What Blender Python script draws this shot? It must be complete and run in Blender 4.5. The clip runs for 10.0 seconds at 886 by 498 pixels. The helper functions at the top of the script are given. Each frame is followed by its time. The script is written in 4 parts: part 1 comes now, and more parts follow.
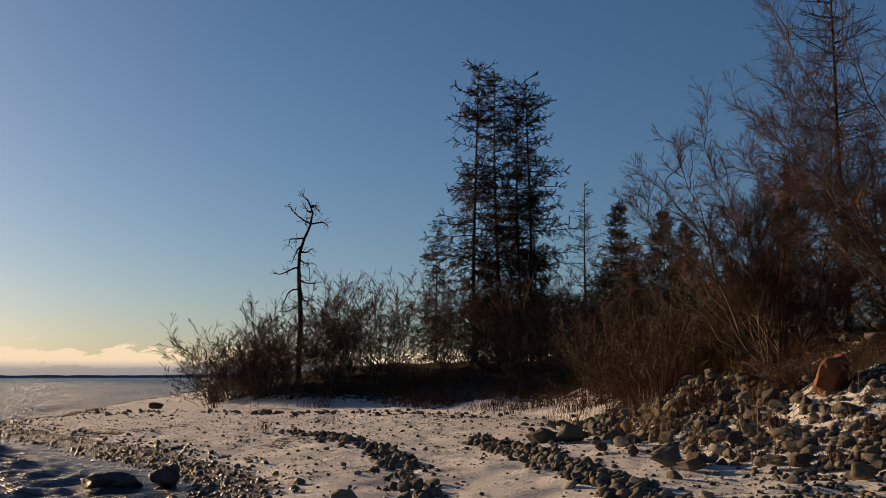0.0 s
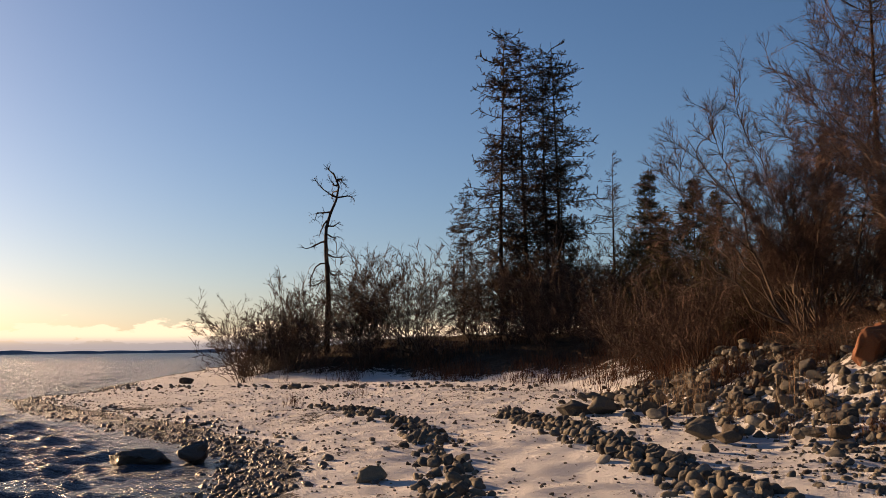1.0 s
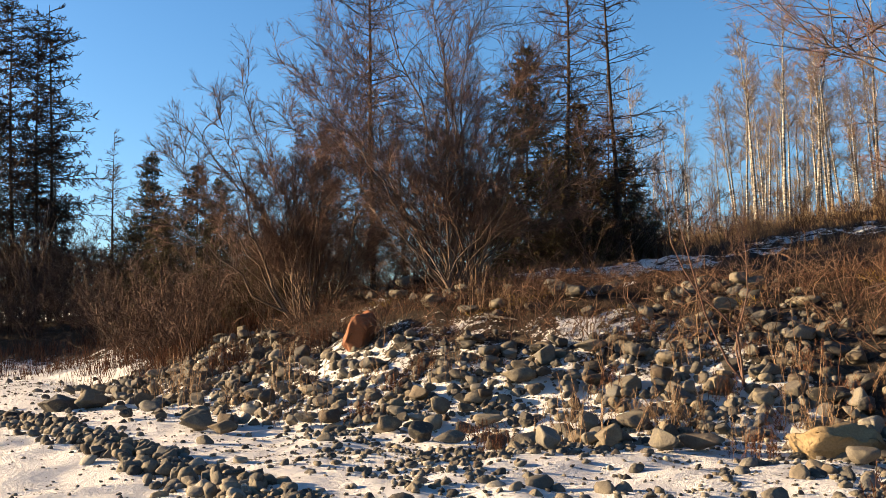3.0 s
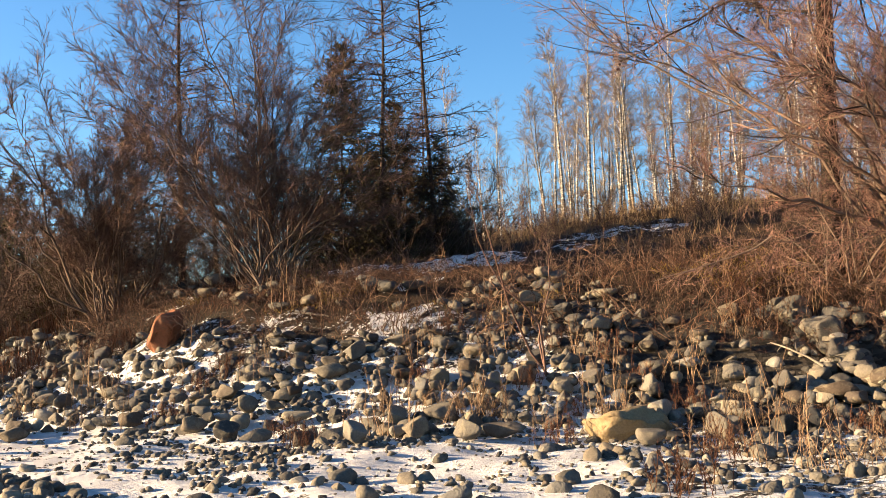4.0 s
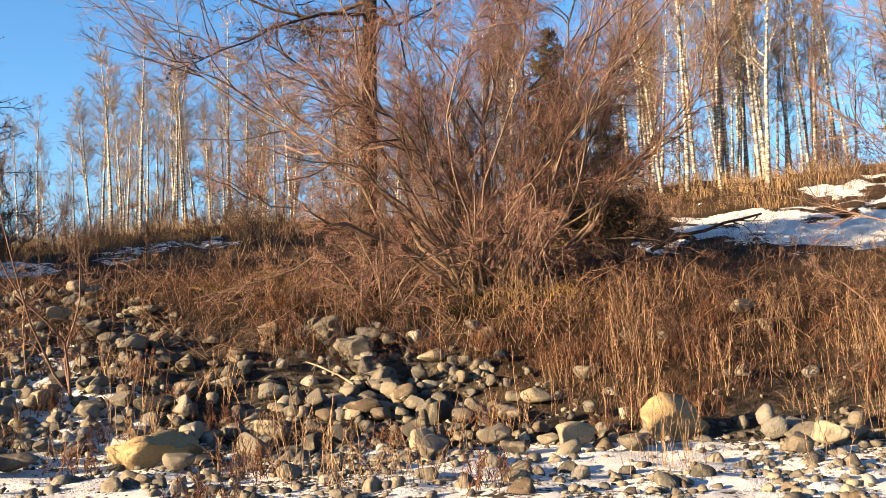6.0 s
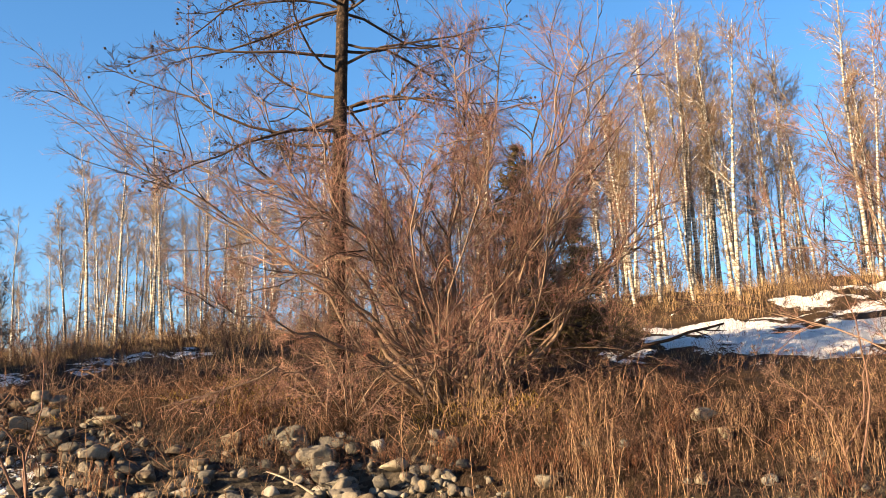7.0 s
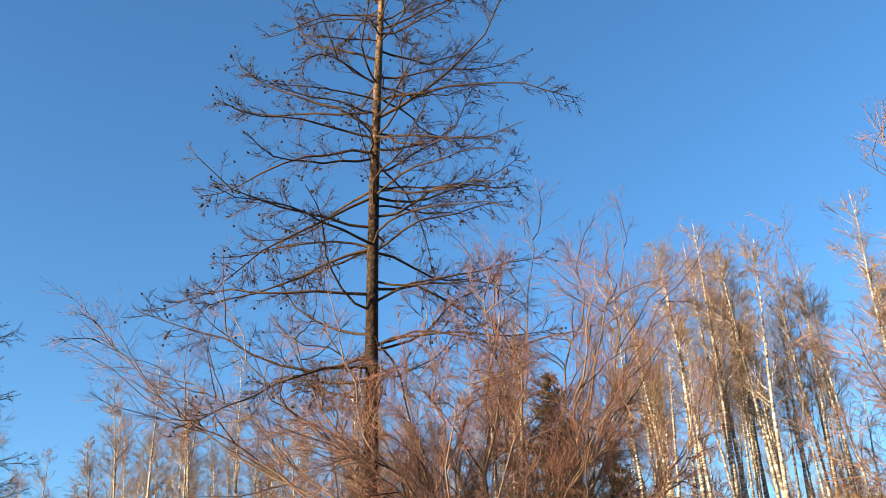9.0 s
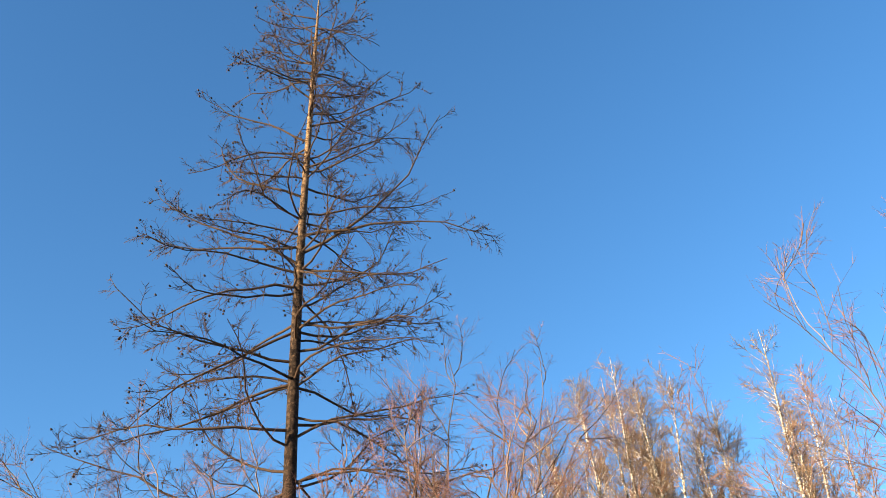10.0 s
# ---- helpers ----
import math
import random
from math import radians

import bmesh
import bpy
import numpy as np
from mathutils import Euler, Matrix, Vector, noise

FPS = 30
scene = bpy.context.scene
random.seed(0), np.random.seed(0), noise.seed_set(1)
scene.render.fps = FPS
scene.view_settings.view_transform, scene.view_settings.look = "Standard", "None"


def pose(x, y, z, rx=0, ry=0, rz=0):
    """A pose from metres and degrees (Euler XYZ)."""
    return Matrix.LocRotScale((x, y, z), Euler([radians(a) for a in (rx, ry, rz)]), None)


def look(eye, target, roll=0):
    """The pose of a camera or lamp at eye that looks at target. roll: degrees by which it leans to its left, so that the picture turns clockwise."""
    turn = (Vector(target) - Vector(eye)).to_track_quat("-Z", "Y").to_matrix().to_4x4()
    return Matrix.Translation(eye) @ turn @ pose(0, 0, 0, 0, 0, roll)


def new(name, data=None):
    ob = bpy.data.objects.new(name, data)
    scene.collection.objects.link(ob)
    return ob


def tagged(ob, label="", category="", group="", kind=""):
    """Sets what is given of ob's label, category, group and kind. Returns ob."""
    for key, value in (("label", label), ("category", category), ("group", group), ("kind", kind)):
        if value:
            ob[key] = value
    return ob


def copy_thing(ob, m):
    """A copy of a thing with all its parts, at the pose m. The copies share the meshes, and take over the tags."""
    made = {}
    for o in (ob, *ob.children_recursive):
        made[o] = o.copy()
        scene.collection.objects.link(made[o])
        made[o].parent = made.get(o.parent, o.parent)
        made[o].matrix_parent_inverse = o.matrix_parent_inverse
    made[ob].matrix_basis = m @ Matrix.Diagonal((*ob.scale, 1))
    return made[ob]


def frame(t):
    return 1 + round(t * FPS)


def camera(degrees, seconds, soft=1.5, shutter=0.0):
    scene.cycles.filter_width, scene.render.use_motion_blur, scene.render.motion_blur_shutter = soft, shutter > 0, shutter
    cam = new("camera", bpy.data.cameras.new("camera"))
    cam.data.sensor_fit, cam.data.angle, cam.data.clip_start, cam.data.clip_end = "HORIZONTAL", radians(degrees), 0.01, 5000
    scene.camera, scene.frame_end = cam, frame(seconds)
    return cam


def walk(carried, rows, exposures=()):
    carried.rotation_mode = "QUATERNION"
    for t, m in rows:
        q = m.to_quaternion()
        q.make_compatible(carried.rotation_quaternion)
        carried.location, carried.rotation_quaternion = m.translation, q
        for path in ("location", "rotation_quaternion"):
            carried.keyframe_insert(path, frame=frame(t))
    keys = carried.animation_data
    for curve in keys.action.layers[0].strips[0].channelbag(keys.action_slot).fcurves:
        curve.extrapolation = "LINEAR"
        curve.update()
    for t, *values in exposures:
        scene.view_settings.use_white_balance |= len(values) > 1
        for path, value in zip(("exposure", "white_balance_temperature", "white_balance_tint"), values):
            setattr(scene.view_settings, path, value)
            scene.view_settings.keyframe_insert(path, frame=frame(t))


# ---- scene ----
DEG = 49.54
EYE = 1.65
cam = camera(DEG, 10.0, soft=0.75)
# seconds, x, y, z from the first standpoint, yaw, pitch, roll
PATH = [
    (0, 0.00, 0.00, 0.00, 0.00, 7.61, 0.06),
    (0.5, -0.12, 0.41, -0.11, 1.24, 4.79, -0.27),
    (1, -0.01, 0.36, 0.02, 1.69, 5.99, 0.60),
    (1.5, 0.02, 0.48, 0.01, -3.62, 5.93, -0.29),
    (2, 0.11, 0.61, 0.08, -10.17, 5.70, 0.34),
    (2.5, 0.13, 0.82, 0.03, -19.67, 5.78, 0.61),
    (3, 0.14, 0.97, 0.05, -27.44, 4.74, 1.21),
    (3.2, 0.13, 0.98, 0.03, -29.95, 4.61, 1.40),
    (4.3, 0.37, 0.90, -0.02, -41.52, 4.12, 2.09),
    (4.5, 0.35, 0.98, 0.01, -44.16, 3.95, 1.75),
    (5, 0.38, 1.03, -0.06, -49.84, 3.96, 1.72),
    (5.5, 0.56, 0.94, -0.04, -57.46, 2.85, 2.14),
    (6, 0.71, 0.93, -0.01, -64.13, 4.47, 1.92),
    (6.2, 0.75, 0.92, 0.00, -66.09, 5.56, 1.82),
    (7.3, 0.57, 0.33, -0.12, -63.60, 13.35, 1.79),
    (7.5, 0.59, 0.27, -0.12, -62.60, 14.68, 1.60),
    (8, 0.55, 0.32, -0.03, -61.57, 17.82, 1.29),
    (8.5, 0.54, 0.49, 0.12, -62.07, 20.37, 2.38),
    (9, 0.61, 0.54, 0.17, -62.85, 24.38, 3.18),
    (9.5, 0.48, 0.45, 0.16, -64.81, 28.38, 4.18),
    (10, 0.38, 0.46, 0.09, -67.30, 32.05, 4.81),
]
EXPOSURES = [(0, 0.5, 7150, 18), (0.5, 0.8, 7350, 26), (1, 0.97, 7450, 26), (2.0, 1.47, 7100, 17), (2.5, 1.78, 6750, 14), (3.2, 2.18, 6600, 11), (4.5, 2.42, 6600, 11), (6.2, 2.47, 6600, 11),
             (7.5, 2.5, 6700, 12), (8.5, 2.4, 6600, 11), (9.5, 2.35, 6500, 10), (10, 2.45, 6500, 10)]
walk(cam, [(t, pose(x, y, z + EYE, 90 + p, r, w)) for t, x, y, z, w, p, r in PATH], EXPOSURES)

# ---- light: low winter sun over the lake, clear sky ----
SUN_AZ, SUN_EL = -53.0, 13.5
world = bpy.data.worlds.new("winter_sky")
scene.world = world
world.use_nodes = True
wn, wl = world.node_tree.nodes, world.node_tree.links
sky = wn.new("ShaderNodeTexSky")
sky.sky_type = "NISHITA"
sky.sun_disc = False
sky.sun_elevation = radians(SUN_EL)
sky.sun_rotation = radians(SUN_AZ)
sky.altitude = 300
sky.air_density, sky.dust_density, sky.ozone_density = 1.0, 0.95, 4.2
# a low bank of sunlit cumulus far over the lake, with haze under it
wtex = wn.new("ShaderNodeTexCoord")
wsep = wn.new("ShaderNodeSeparateXYZ")
wl.new(wtex.outputs["Generated"], wsep.inputs[0])
wmap = wn.new("ShaderNodeMapping")
wmap.inputs["Scale"].default_value = (26, 26, 85)
wl.new(wtex.outputs["Generated"], wmap.inputs[0])
puff = wn.new("ShaderNodeTexNoise")
puff.inputs["Scale"].default_value, puff.inputs["Detail"].default_value, puff.inputs["Roughness"].default_value = 1.0, 7.0, 0.6
wl.new(wmap.outputs[0], puff.inputs["Vector"])


def sky_band(points):
    r = wn.new("ShaderNodeFloatCurve")
    c = r.mapping.curves[0]
    for p in points[1:-1]:
        c.points.new(*p)
    c.points[0].location, c.points[-1].location = points[0], points[-1]
    r.mapping.update()
    k = wn.new("ShaderNodeMath")
    k.operation, k.use_clamp, k.inputs[1].default_value = "MULTIPLY", True, 10.0
    wl.new(wsep.outputs["Z"], k.inputs[0])
    wl.new(k.outputs[0], r.inputs["Value"])
    return r.outputs[0]


reach = sky_band([(0, 0.1), (0.08, 0.35), (0.16, 0.62), (0.26, 0.5), (0.38, 0.3), (0.5, 0.0), (1, 0.0)])
edge = wn.new("ShaderNodeMath")
edge.operation = "ADD"
wl.new(reach, edge.inputs[0])
wl.new(puff.outputs[0], edge.inputs[1])
cut = wn.new("ShaderNodeMapRange")
cut.inputs[1].default_value, cut.inputs[2].default_value = 0.98, 1.03
wl.new(edge.outputs[0], cut.inputs[0])
clouds = wn.new("ShaderNodeMix")
clouds.data_type = "RGBA"
clouds.inputs[7].default_value = (11.0, 9.3, 6.6, 1)
wl.new(cut.outputs[0], clouds.inputs[0])
deep = wn.new("ShaderNodeHueSaturation")
deep.inputs["Hue"].default_value, deep.inputs["Saturation"].default_value = 0.497, 1.1
wl.new(sky.outputs[0], deep.inputs["Color"])
wl.new(deep.outputs[0], clouds.inputs[6])
hazy = wn.new("ShaderNodeMix")
hazy.data_type = "RGBA"
hazy.inputs[7].default_value = (3.0, 3.4, 4.1, 1)
wl.new(sky_band([(0, 0.85), (0.06, 0.8), (0.14, 0.3), (0.2, 0.0), (1, 0.0)]), hazy.inputs[0])
wl.new(clouds.outputs[2], hazy.inputs[6])
wl.new(hazy.outputs[2], wn["Background"].inputs[0])
wn["Background"].inputs[1].default_value = 0.056
sun = new("sun", bpy.data.lights.new("sun", "SUN"))
sun.data.energy, sun.data.angle, sun.data.color = 5.0, radians(0.5), (1.0, 0.72, 0.42)
sa, se = radians(SUN_AZ), radians(SUN_EL)
sun.matrix_world = look((math.sin(sa) * 200, math.cos(sa) * 200, math.tan(se) * 200), (0, 0, 0))


# ---- materials ----
def material(name, rough=0.8, gloss=0.12):
    m = bpy.data.materials.new(name)
    m.use_nodes = True
    m.node_tree.nodes["Principled BSDF"].inputs["Roughness"].default_value = rough
    m.node_tree.nodes["Principled BSDF"].inputs["Specular IOR Level"].default_value = gloss
    return m, m.node_tree.nodes, m.node_tree.links, m.node_tree.nodes["Principled BSDF"]


def ramp(nodes, stops):
    r = nodes.new("ShaderNodeValToRGB")
    while len(r.color_ramp.elements) < len(stops):
        r.color_ramp.elements.new(0.5)
    for e, (at, c) in zip(r.color_ramp.elements, stops):
        e.position, e.color = at, (*c, 1)
    return r


def noise_node(nodes, links, scale, detail=4.0, rough=0.55, coords=None):
    t = nodes.new("ShaderNodeTexNoise")
    t.inputs["Scale"].default_value, t.inputs["Detail"].default_value, t.inputs["Roughness"].default_value = scale, detail, rough
    if coords:
        links.new(coords, t.inputs["Vector"])
    return t


def math_node(nodes, links, op, a, b=None, clamp=False):
    n = nodes.new("ShaderNodeMath")
    n.operation, n.use_clamp = op, clamp
    for i, v in enumerate((a, b)):
        if v is None:
            continue
        if isinstance(v, (int, float)):
            n.inputs[i].default_value = v
        else:
            links.new(v, n.inputs[i])
    return n.outputs[0]


def mix_colour(nodes, links, fac, a, b, blend="MIX"):
    n = nodes.new("ShaderNodeMix")
    n.data_type, n.blend_type = "RGBA", blend
    for sock, v in ((n.inputs[0], fac), (n.inputs[6], a), (n.inputs[7], b)):
        if isinstance(v, (int, float)):
            sock.default_value = v
        elif isinstance(v, tuple):
            sock.default_value = (*v, 1)
        else:
            links.new(v, sock)
    return n.outputs[2]


def bump(nodes, links, height, strength, distance, bsdf):
    b = nodes.new("ShaderNodeBump")
    b.inputs["Strength"].default_value, b.inputs["Distance"].default_value = strength, distance
    links.new(height, b.inputs["Height"])
    links.new(b.outputs[0], bsdf.inputs["Normal"])


def wood_material(name, dark, light, grain=9.0, island=0.5, rough=0.85):
    """Bark or dry stalk: two tones by fine noise, each twig or island a little different."""
    m, n, l, b = material(name, rough)
    geo, tex = n.new("ShaderNodeNewGeometry"), n.new("ShaderNodeTexCoord")
    no = noise_node(n, l, grain, 5, 0.65, tex.outputs["Object"])
    f = math_node(n, l, "MULTIPLY_ADD", geo.outputs["Random Per Island"], island)
    l.new(math_node(n, l, "MULTIPLY", no.outputs[0], 1.15 - island), f.node.inputs[2])
    r = ramp(n, [(0.2, dark), (0.8, light)])
    l.new(f, r.inputs[0])
    l.new(r.outputs[0], b.inputs["Base Color"])
    bump(n, l, no.outputs[0], 0.5, 0.02, b)
    return m


def pine_material():
    """Near-black scaly bark low down, mixing to tan towards the top."""
    m, n, l, b = material("dead_pine_bark", 0.85)
    tex, sep = n.new("ShaderNodeTexCoord"), n.new("ShaderNodeSeparateXYZ")
    l.new(tex.outputs["Object"], sep.inputs[0])
    no = noise_node(n, l, 14.0, 5, 0.65, tex.outputs["Object"])
    low, high = ramp(n, [(0.25, (0.003, 0.0025, 0.002)), (0.8, (0.036, 0.024, 0.018))]), ramp(n, [(0.3, (0.03, 0.02, 0.012)), (0.7, (0.24, 0.165, 0.10))])
    l.new(no.outputs[0], low.inputs[0])
    l.new(no.outputs[0], high.inputs[0])
    up = math_node(n, l, "ADD", ramp_val(n, l, sep.outputs["Z"], 8.0, 17.0), math_node(n, l, "MULTIPLY", math_node(n, l, "SUBTRACT", no.outputs[0], 0.5), 1.2), True)
    l.new(mix_colour(n, l, up, low.outputs[0], high.outputs[0]), b.inputs["Base Color"])
    bump(n, l, no.outputs[0], 0.7, 0.03, b)
    return m


def birch_material():
    """White papery bark with dark horizontal scars and a greyer foot."""
    m, n, l, b = material("aspen_bark", 0.7)
    tex = n.new("ShaderNodeTexCoord")
    mp = n.new("ShaderNodeMapping")
    mp.inputs["Scale"].default_value = (2.2, 2.2, 7.0)
    l.new(tex.outputs["Object"], mp.inputs[0])
    no = noise_node(n, l, 1.6, 4, 0.7, mp.outputs[0])
    r = ramp(n, [(0.36, (0.05, 0.04, 0.035)), (0.47, (0.13, 0.118, 0.10)), (0.62, (0.46, 0.43, 0.38)), (0.8, (0.28, 0.26, 0.225))])
    l.new(no.outputs[0], r.inputs[0])
    l.new(r.outputs[0], b.inputs["Base Color"])
    bump(n, l, no.outputs[0], 0.3, 0.02, b)
    return m


def rock_material(name, single, tones, lichen=(0.20, 0.175, 0.12), rough=0.8):
    m, n, l, b = material(name, rough, 0.5 if rough < 0.5 else 0.15)
    tex, geo, inf = n.new("ShaderNodeTexCoord"), n.new("ShaderNodeNewGeometry"), n.new("ShaderNodeObjectInfo")
    r = ramp(n, [(i / (len(tones) - 1), c) for i, c in enumerate(tones)])
    l.new(inf.outputs["Random"] if single else geo.outputs["Random Per Island"], r.inputs[0])
    co = geo.outputs["Position"]
    big = noise_node(n, l, 7.0, 5, 0.6, co)
    fine = noise_node(n, l, 38.0, 4, 0.6, co)
    c = mix_colour(n, l, math_node(n, l, "MULTIPLY", ramp_val(n, l, big.outputs[0], 0.5, 0.7), 0.55), r.outputs[0], lichen)
    sp = ramp(n, [(0.3, (0.78, 0.78, 0.78)), (0.7, (1.18, 1.18, 1.18))])
    l.new(fine.outputs[0], sp.inputs[0])
    c = mix_colour(n, l, 1.0, c, sp.outputs[0], "MULTIPLY")
    l.new(c, b.inputs["Base Color"])
    h = math_node(n, l, "ADD", math_node(n, l, "MULTIPLY", big.outputs[0], 2.0), fine.outputs[0])
    bump(n, l, h, 0.55, 0.03, b)
    return m


def ramp_val(nodes, links, value, lo, hi):
    n = nodes.new("ShaderNodeMapRange")
    n.interpolation_type = "SMOOTHSTEP"
    n.inputs[1].default_value, n.inputs[2].default_value = lo, hi
    links.new(value, n.inputs[0])
    return n.outputs[0]


def ground_material():
    """Gravel, wind-crusted snow and dead grass, shared out by the ground's own cover."""
    m, n, l, b = material("ground_cover", 0.85)
    geo = n.new("ShaderNodeNewGeometry")
    co = geo.outputs["Position"]

    def cover(name):
        a = n.new("ShaderNodeAttribute")
        a.attribute_name = name
        return a.outputs["Fac"]

    fine, mid, big = noise_node(n, l, 14.0, 5, 0.65, co), noise_node(n, l, 2.6, 5, 0.6, co), noise_node(n, l, 0.35, 4, 0.6, co)
    stones = n.new("ShaderNodeTexVoronoi")
    stones.inputs["Scale"].default_value = 11.0
    l.new(co, stones.inputs["Vector"])
    gravel = ramp(n, [(0.0, (0.014, 0.013, 0.012)), (0.4, (0.036, 0.031, 0.025)), (0.75, (0.07, 0.06, 0.048)), (1.0, (0.13, 0.11, 0.085))])
    l.new(stones.outputs["Color"], gravel.inputs[0])
    grass = ramp(n, [(0.25, (0.012, 0.008, 0.005)), (0.5, (0.036, 0.022, 0.012)), (0.75, (0.085, 0.052, 0.026))])
    l.new(math_node(n, l, "ADD", math_node(n, l, "MULTIPLY", mid.outputs[0], 0.6), math_node(n, l, "MULTIPLY", fine.outputs[0], 0.4)), grass.inputs[0])
    base = mix_colour(n, l, cover("veg"), gravel.outputs[0], grass.outputs[0])
    snow_tone = ramp(n, [(0.3, (0.66, 0.66, 0.67)), (0.7, (0.78, 0.77, 0.75))])
    l.new(big.outputs[0], snow_tone.inputs[0])
    nse = math_node(n, l, "ADD", math_node(n, l, "MULTIPLY", mid.outputs[0], 0.55), math_node(n, l, "MULTIPLY", fine.outputs[0], 0.45))
    edge = math_node(n, l, "SUBTRACT", math_node(n, l, "ADD", cover("snow"), nse), 1.0)
    sm = ramp_val(n, l, edge, -0.03, 0.03)
    l.new(mix_colour(n, l, sm, base, snow_tone.outputs[0]), b.inputs["Base Color"])
    wet = cover("wet")
    l.new(math_node(n, l, "SUBTRACT", 0.85, math_node(n, l, "MULTIPLY", wet, 0.5)), b.inputs["Roughness"])
    wind = n.new("ShaderNodeMapping")
    wind.inputs["Rotation"].default_value, wind.inputs["Scale"].default_value = (0, 0, radians(20)), (1.0, 2.6, 1.0)
    l.new(co, wind.inputs[0])
    ripple, crumb = noise_node(n, l, 3.4, 4, 0.6, wind.outputs[0]), noise_node(n, l, 10.0, 5, 0.75, wind.outputs[0])
    crust = math_node(n, l, "ADD", math_node(n, l, "MULTIPLY", ripple.outputs[0], 2.4), math_node(n, l, "MULTIPLY", crumb.outputs[0], 2.2))
    rise = math_node(n, l, "ADD", math_node(n, l, "ADD", math_node(n, l, "MULTIPLY", sm, 0.6), crust), math_node(n, l, "ADD", math_node(n, l, "MULTIPLY", fine.outputs[0], 0.8), mid.outputs[0]))
    bump(n, l, rise, 0.8, 0.10, b)
    return m


def water_material():
    m, n, l, b = material("lake_water", 0.3, 0.28)
    b.inputs["Base Color"].default_value = (0.05, 0.07, 0.10, 1)
    b.inputs["IOR"].default_value = 1.33
    geo = n.new("ShaderNodeNewGeometry")
    mp = n.new("ShaderNodeMapping")
    mp.inputs["Rotation"].default_value = (0, 0, radians(25))
    mp.inputs["Scale"].default_value = (1.0, 2.6, 1.0)
    l.new(geo.outputs["Position"], mp.inputs[0])
    a, c = noise_node(n, l, 1.3, 5, 0.6, mp.outputs[0]), noise_node(n, l, 6.0, 3, 0.6, mp.outputs[0])
    bump(n, l, math_node(n, l, "ADD", a.outputs[0], math_node(n, l, "MULTIPLY", c.outputs[0], 0.3)), 1.0, 0.7, b)
    return m


M_GROUND, M_WATER = ground_material(), water_material()
TONES = [(0.026, 0.025, 0.024), (0.070, 0.066, 0.058), (0.145, 0.126, 0.096), (0.050, 0.047, 0.045), (0.195, 0.170, 0.126), (0.060, 0.045, 0.033), (0.118, 0.114, 0.103), (0.037, 0.033, 0.029), (0.250, 0.233, 0.196)]
M_STONES = rock_material("stone_mixed", False, TONES)
M_BOULDER = rock_material("boulder_stone", True, TONES)
M_WET = rock_material("wet_stone", False, [(0.03, 0.026, 0.022), (0.075, 0.062, 0.05), (0.12, 0.10, 0.08), (0.05, 0.042, 0.036)], (0.08, 0.07, 0.055), 0.48)
M_RED = rock_material("rust_stone", True, [(0.20, 0.082, 0.042), (0.18, 0.074, 0.038)], (0.10, 0.075, 0.055))
M_TAN = rock_material("tan_stone", True, [(0.225, 0.165, 0.09), (0.20, 0.15, 0.085)], (0.15, 0.12, 0.08))
M_WILLOW = wood_material("willow_bark", (0.008, 0.006, 0.005), (0.18, 0.130, 0.098), 5.0, 0.6)
M_TWIG = wood_material("willow_twig", (0.018, 0.010, 0.008), (0.210, 0.120, 0.096))
M_ASPEN, M_ASPENTWIG = birch_material(), wood_material("aspen_twig", (0.04, 0.028, 0.020), (0.20, 0.138, 0.088))
M_PINE = pine_material()
M_PINELIMB = wood_material("dead_pine_limb", (0.004, 0.003, 0.002), (0.06, 0.040, 0.029), 7.0, 0.45)
M_SPRUCEBARK = wood_material("spruce_bark", (0.014, 0.009, 0.007), (0.056, 0.036, 0.024), 8.0, 0.2)
M_NEEDLE = wood_material("spruce_needles", (0.018, 0.016, 0.009), (0.085, 0.064, 0.030), 3.0, 0.6)
M_DRYTWIG = wood_material("dead_spruce_twig", (0.015, 0.010, 0.007), (0.060, 0.035, 0.022), 6.0, 0.5)
M_STALK = wood_material("dry_stalk", (0.034, 0.019, 0.012), (0.24, 0.160, 0.098), 5.0, 0.8)
M_RUST = wood_material("rusty_weed", (0.030, 0.013, 0.009), (0.135, 0.066, 0.038), 5.0, 0.8)
M_GRASS = wood_material("dead_grass", (0.040, 0.026, 0.015), (0.27, 0.185, 0.10), 4.0, 0.8)
M_LEAF = wood_material("withered_leaf", (0.09, 0.035, 0.025), (0.22, 0.085, 0.06), 4.0, 0.8)
M_DRIFT = wood_material("bleached_wood", (0.168, 0.134, 0.095), (0.325, 0.280, 0.213), 9.0, 0.1)
M_BRUSH = wood_material("brush_twig", (0.012, 0.007, 0.006), (0.085, 0.050, 0.036))
# darker copies of willow bark and twig: shade within dense bushes put into colour
M_SHADEDWILLOW = wood_material("shaded_willow_bark", (0.008, 0.006, 0.005), (0.14, 0.100, 0.075))
M_SHADEDTWIG = wood_material("shaded_willow_twig", (0.016, 0.009, 0.007), (0.160, 0.098, 0.074))
M_MOSS = wood_material("ochre_moss", (0.048, 0.036, 0.010), (0.23, 0.155, 0.04), 4.0, 0.8)

M_BRAMBLE = wood_material("bramble_stem", (0.014, 0.008, 0.006), (0.19, 0.118, 0.078))


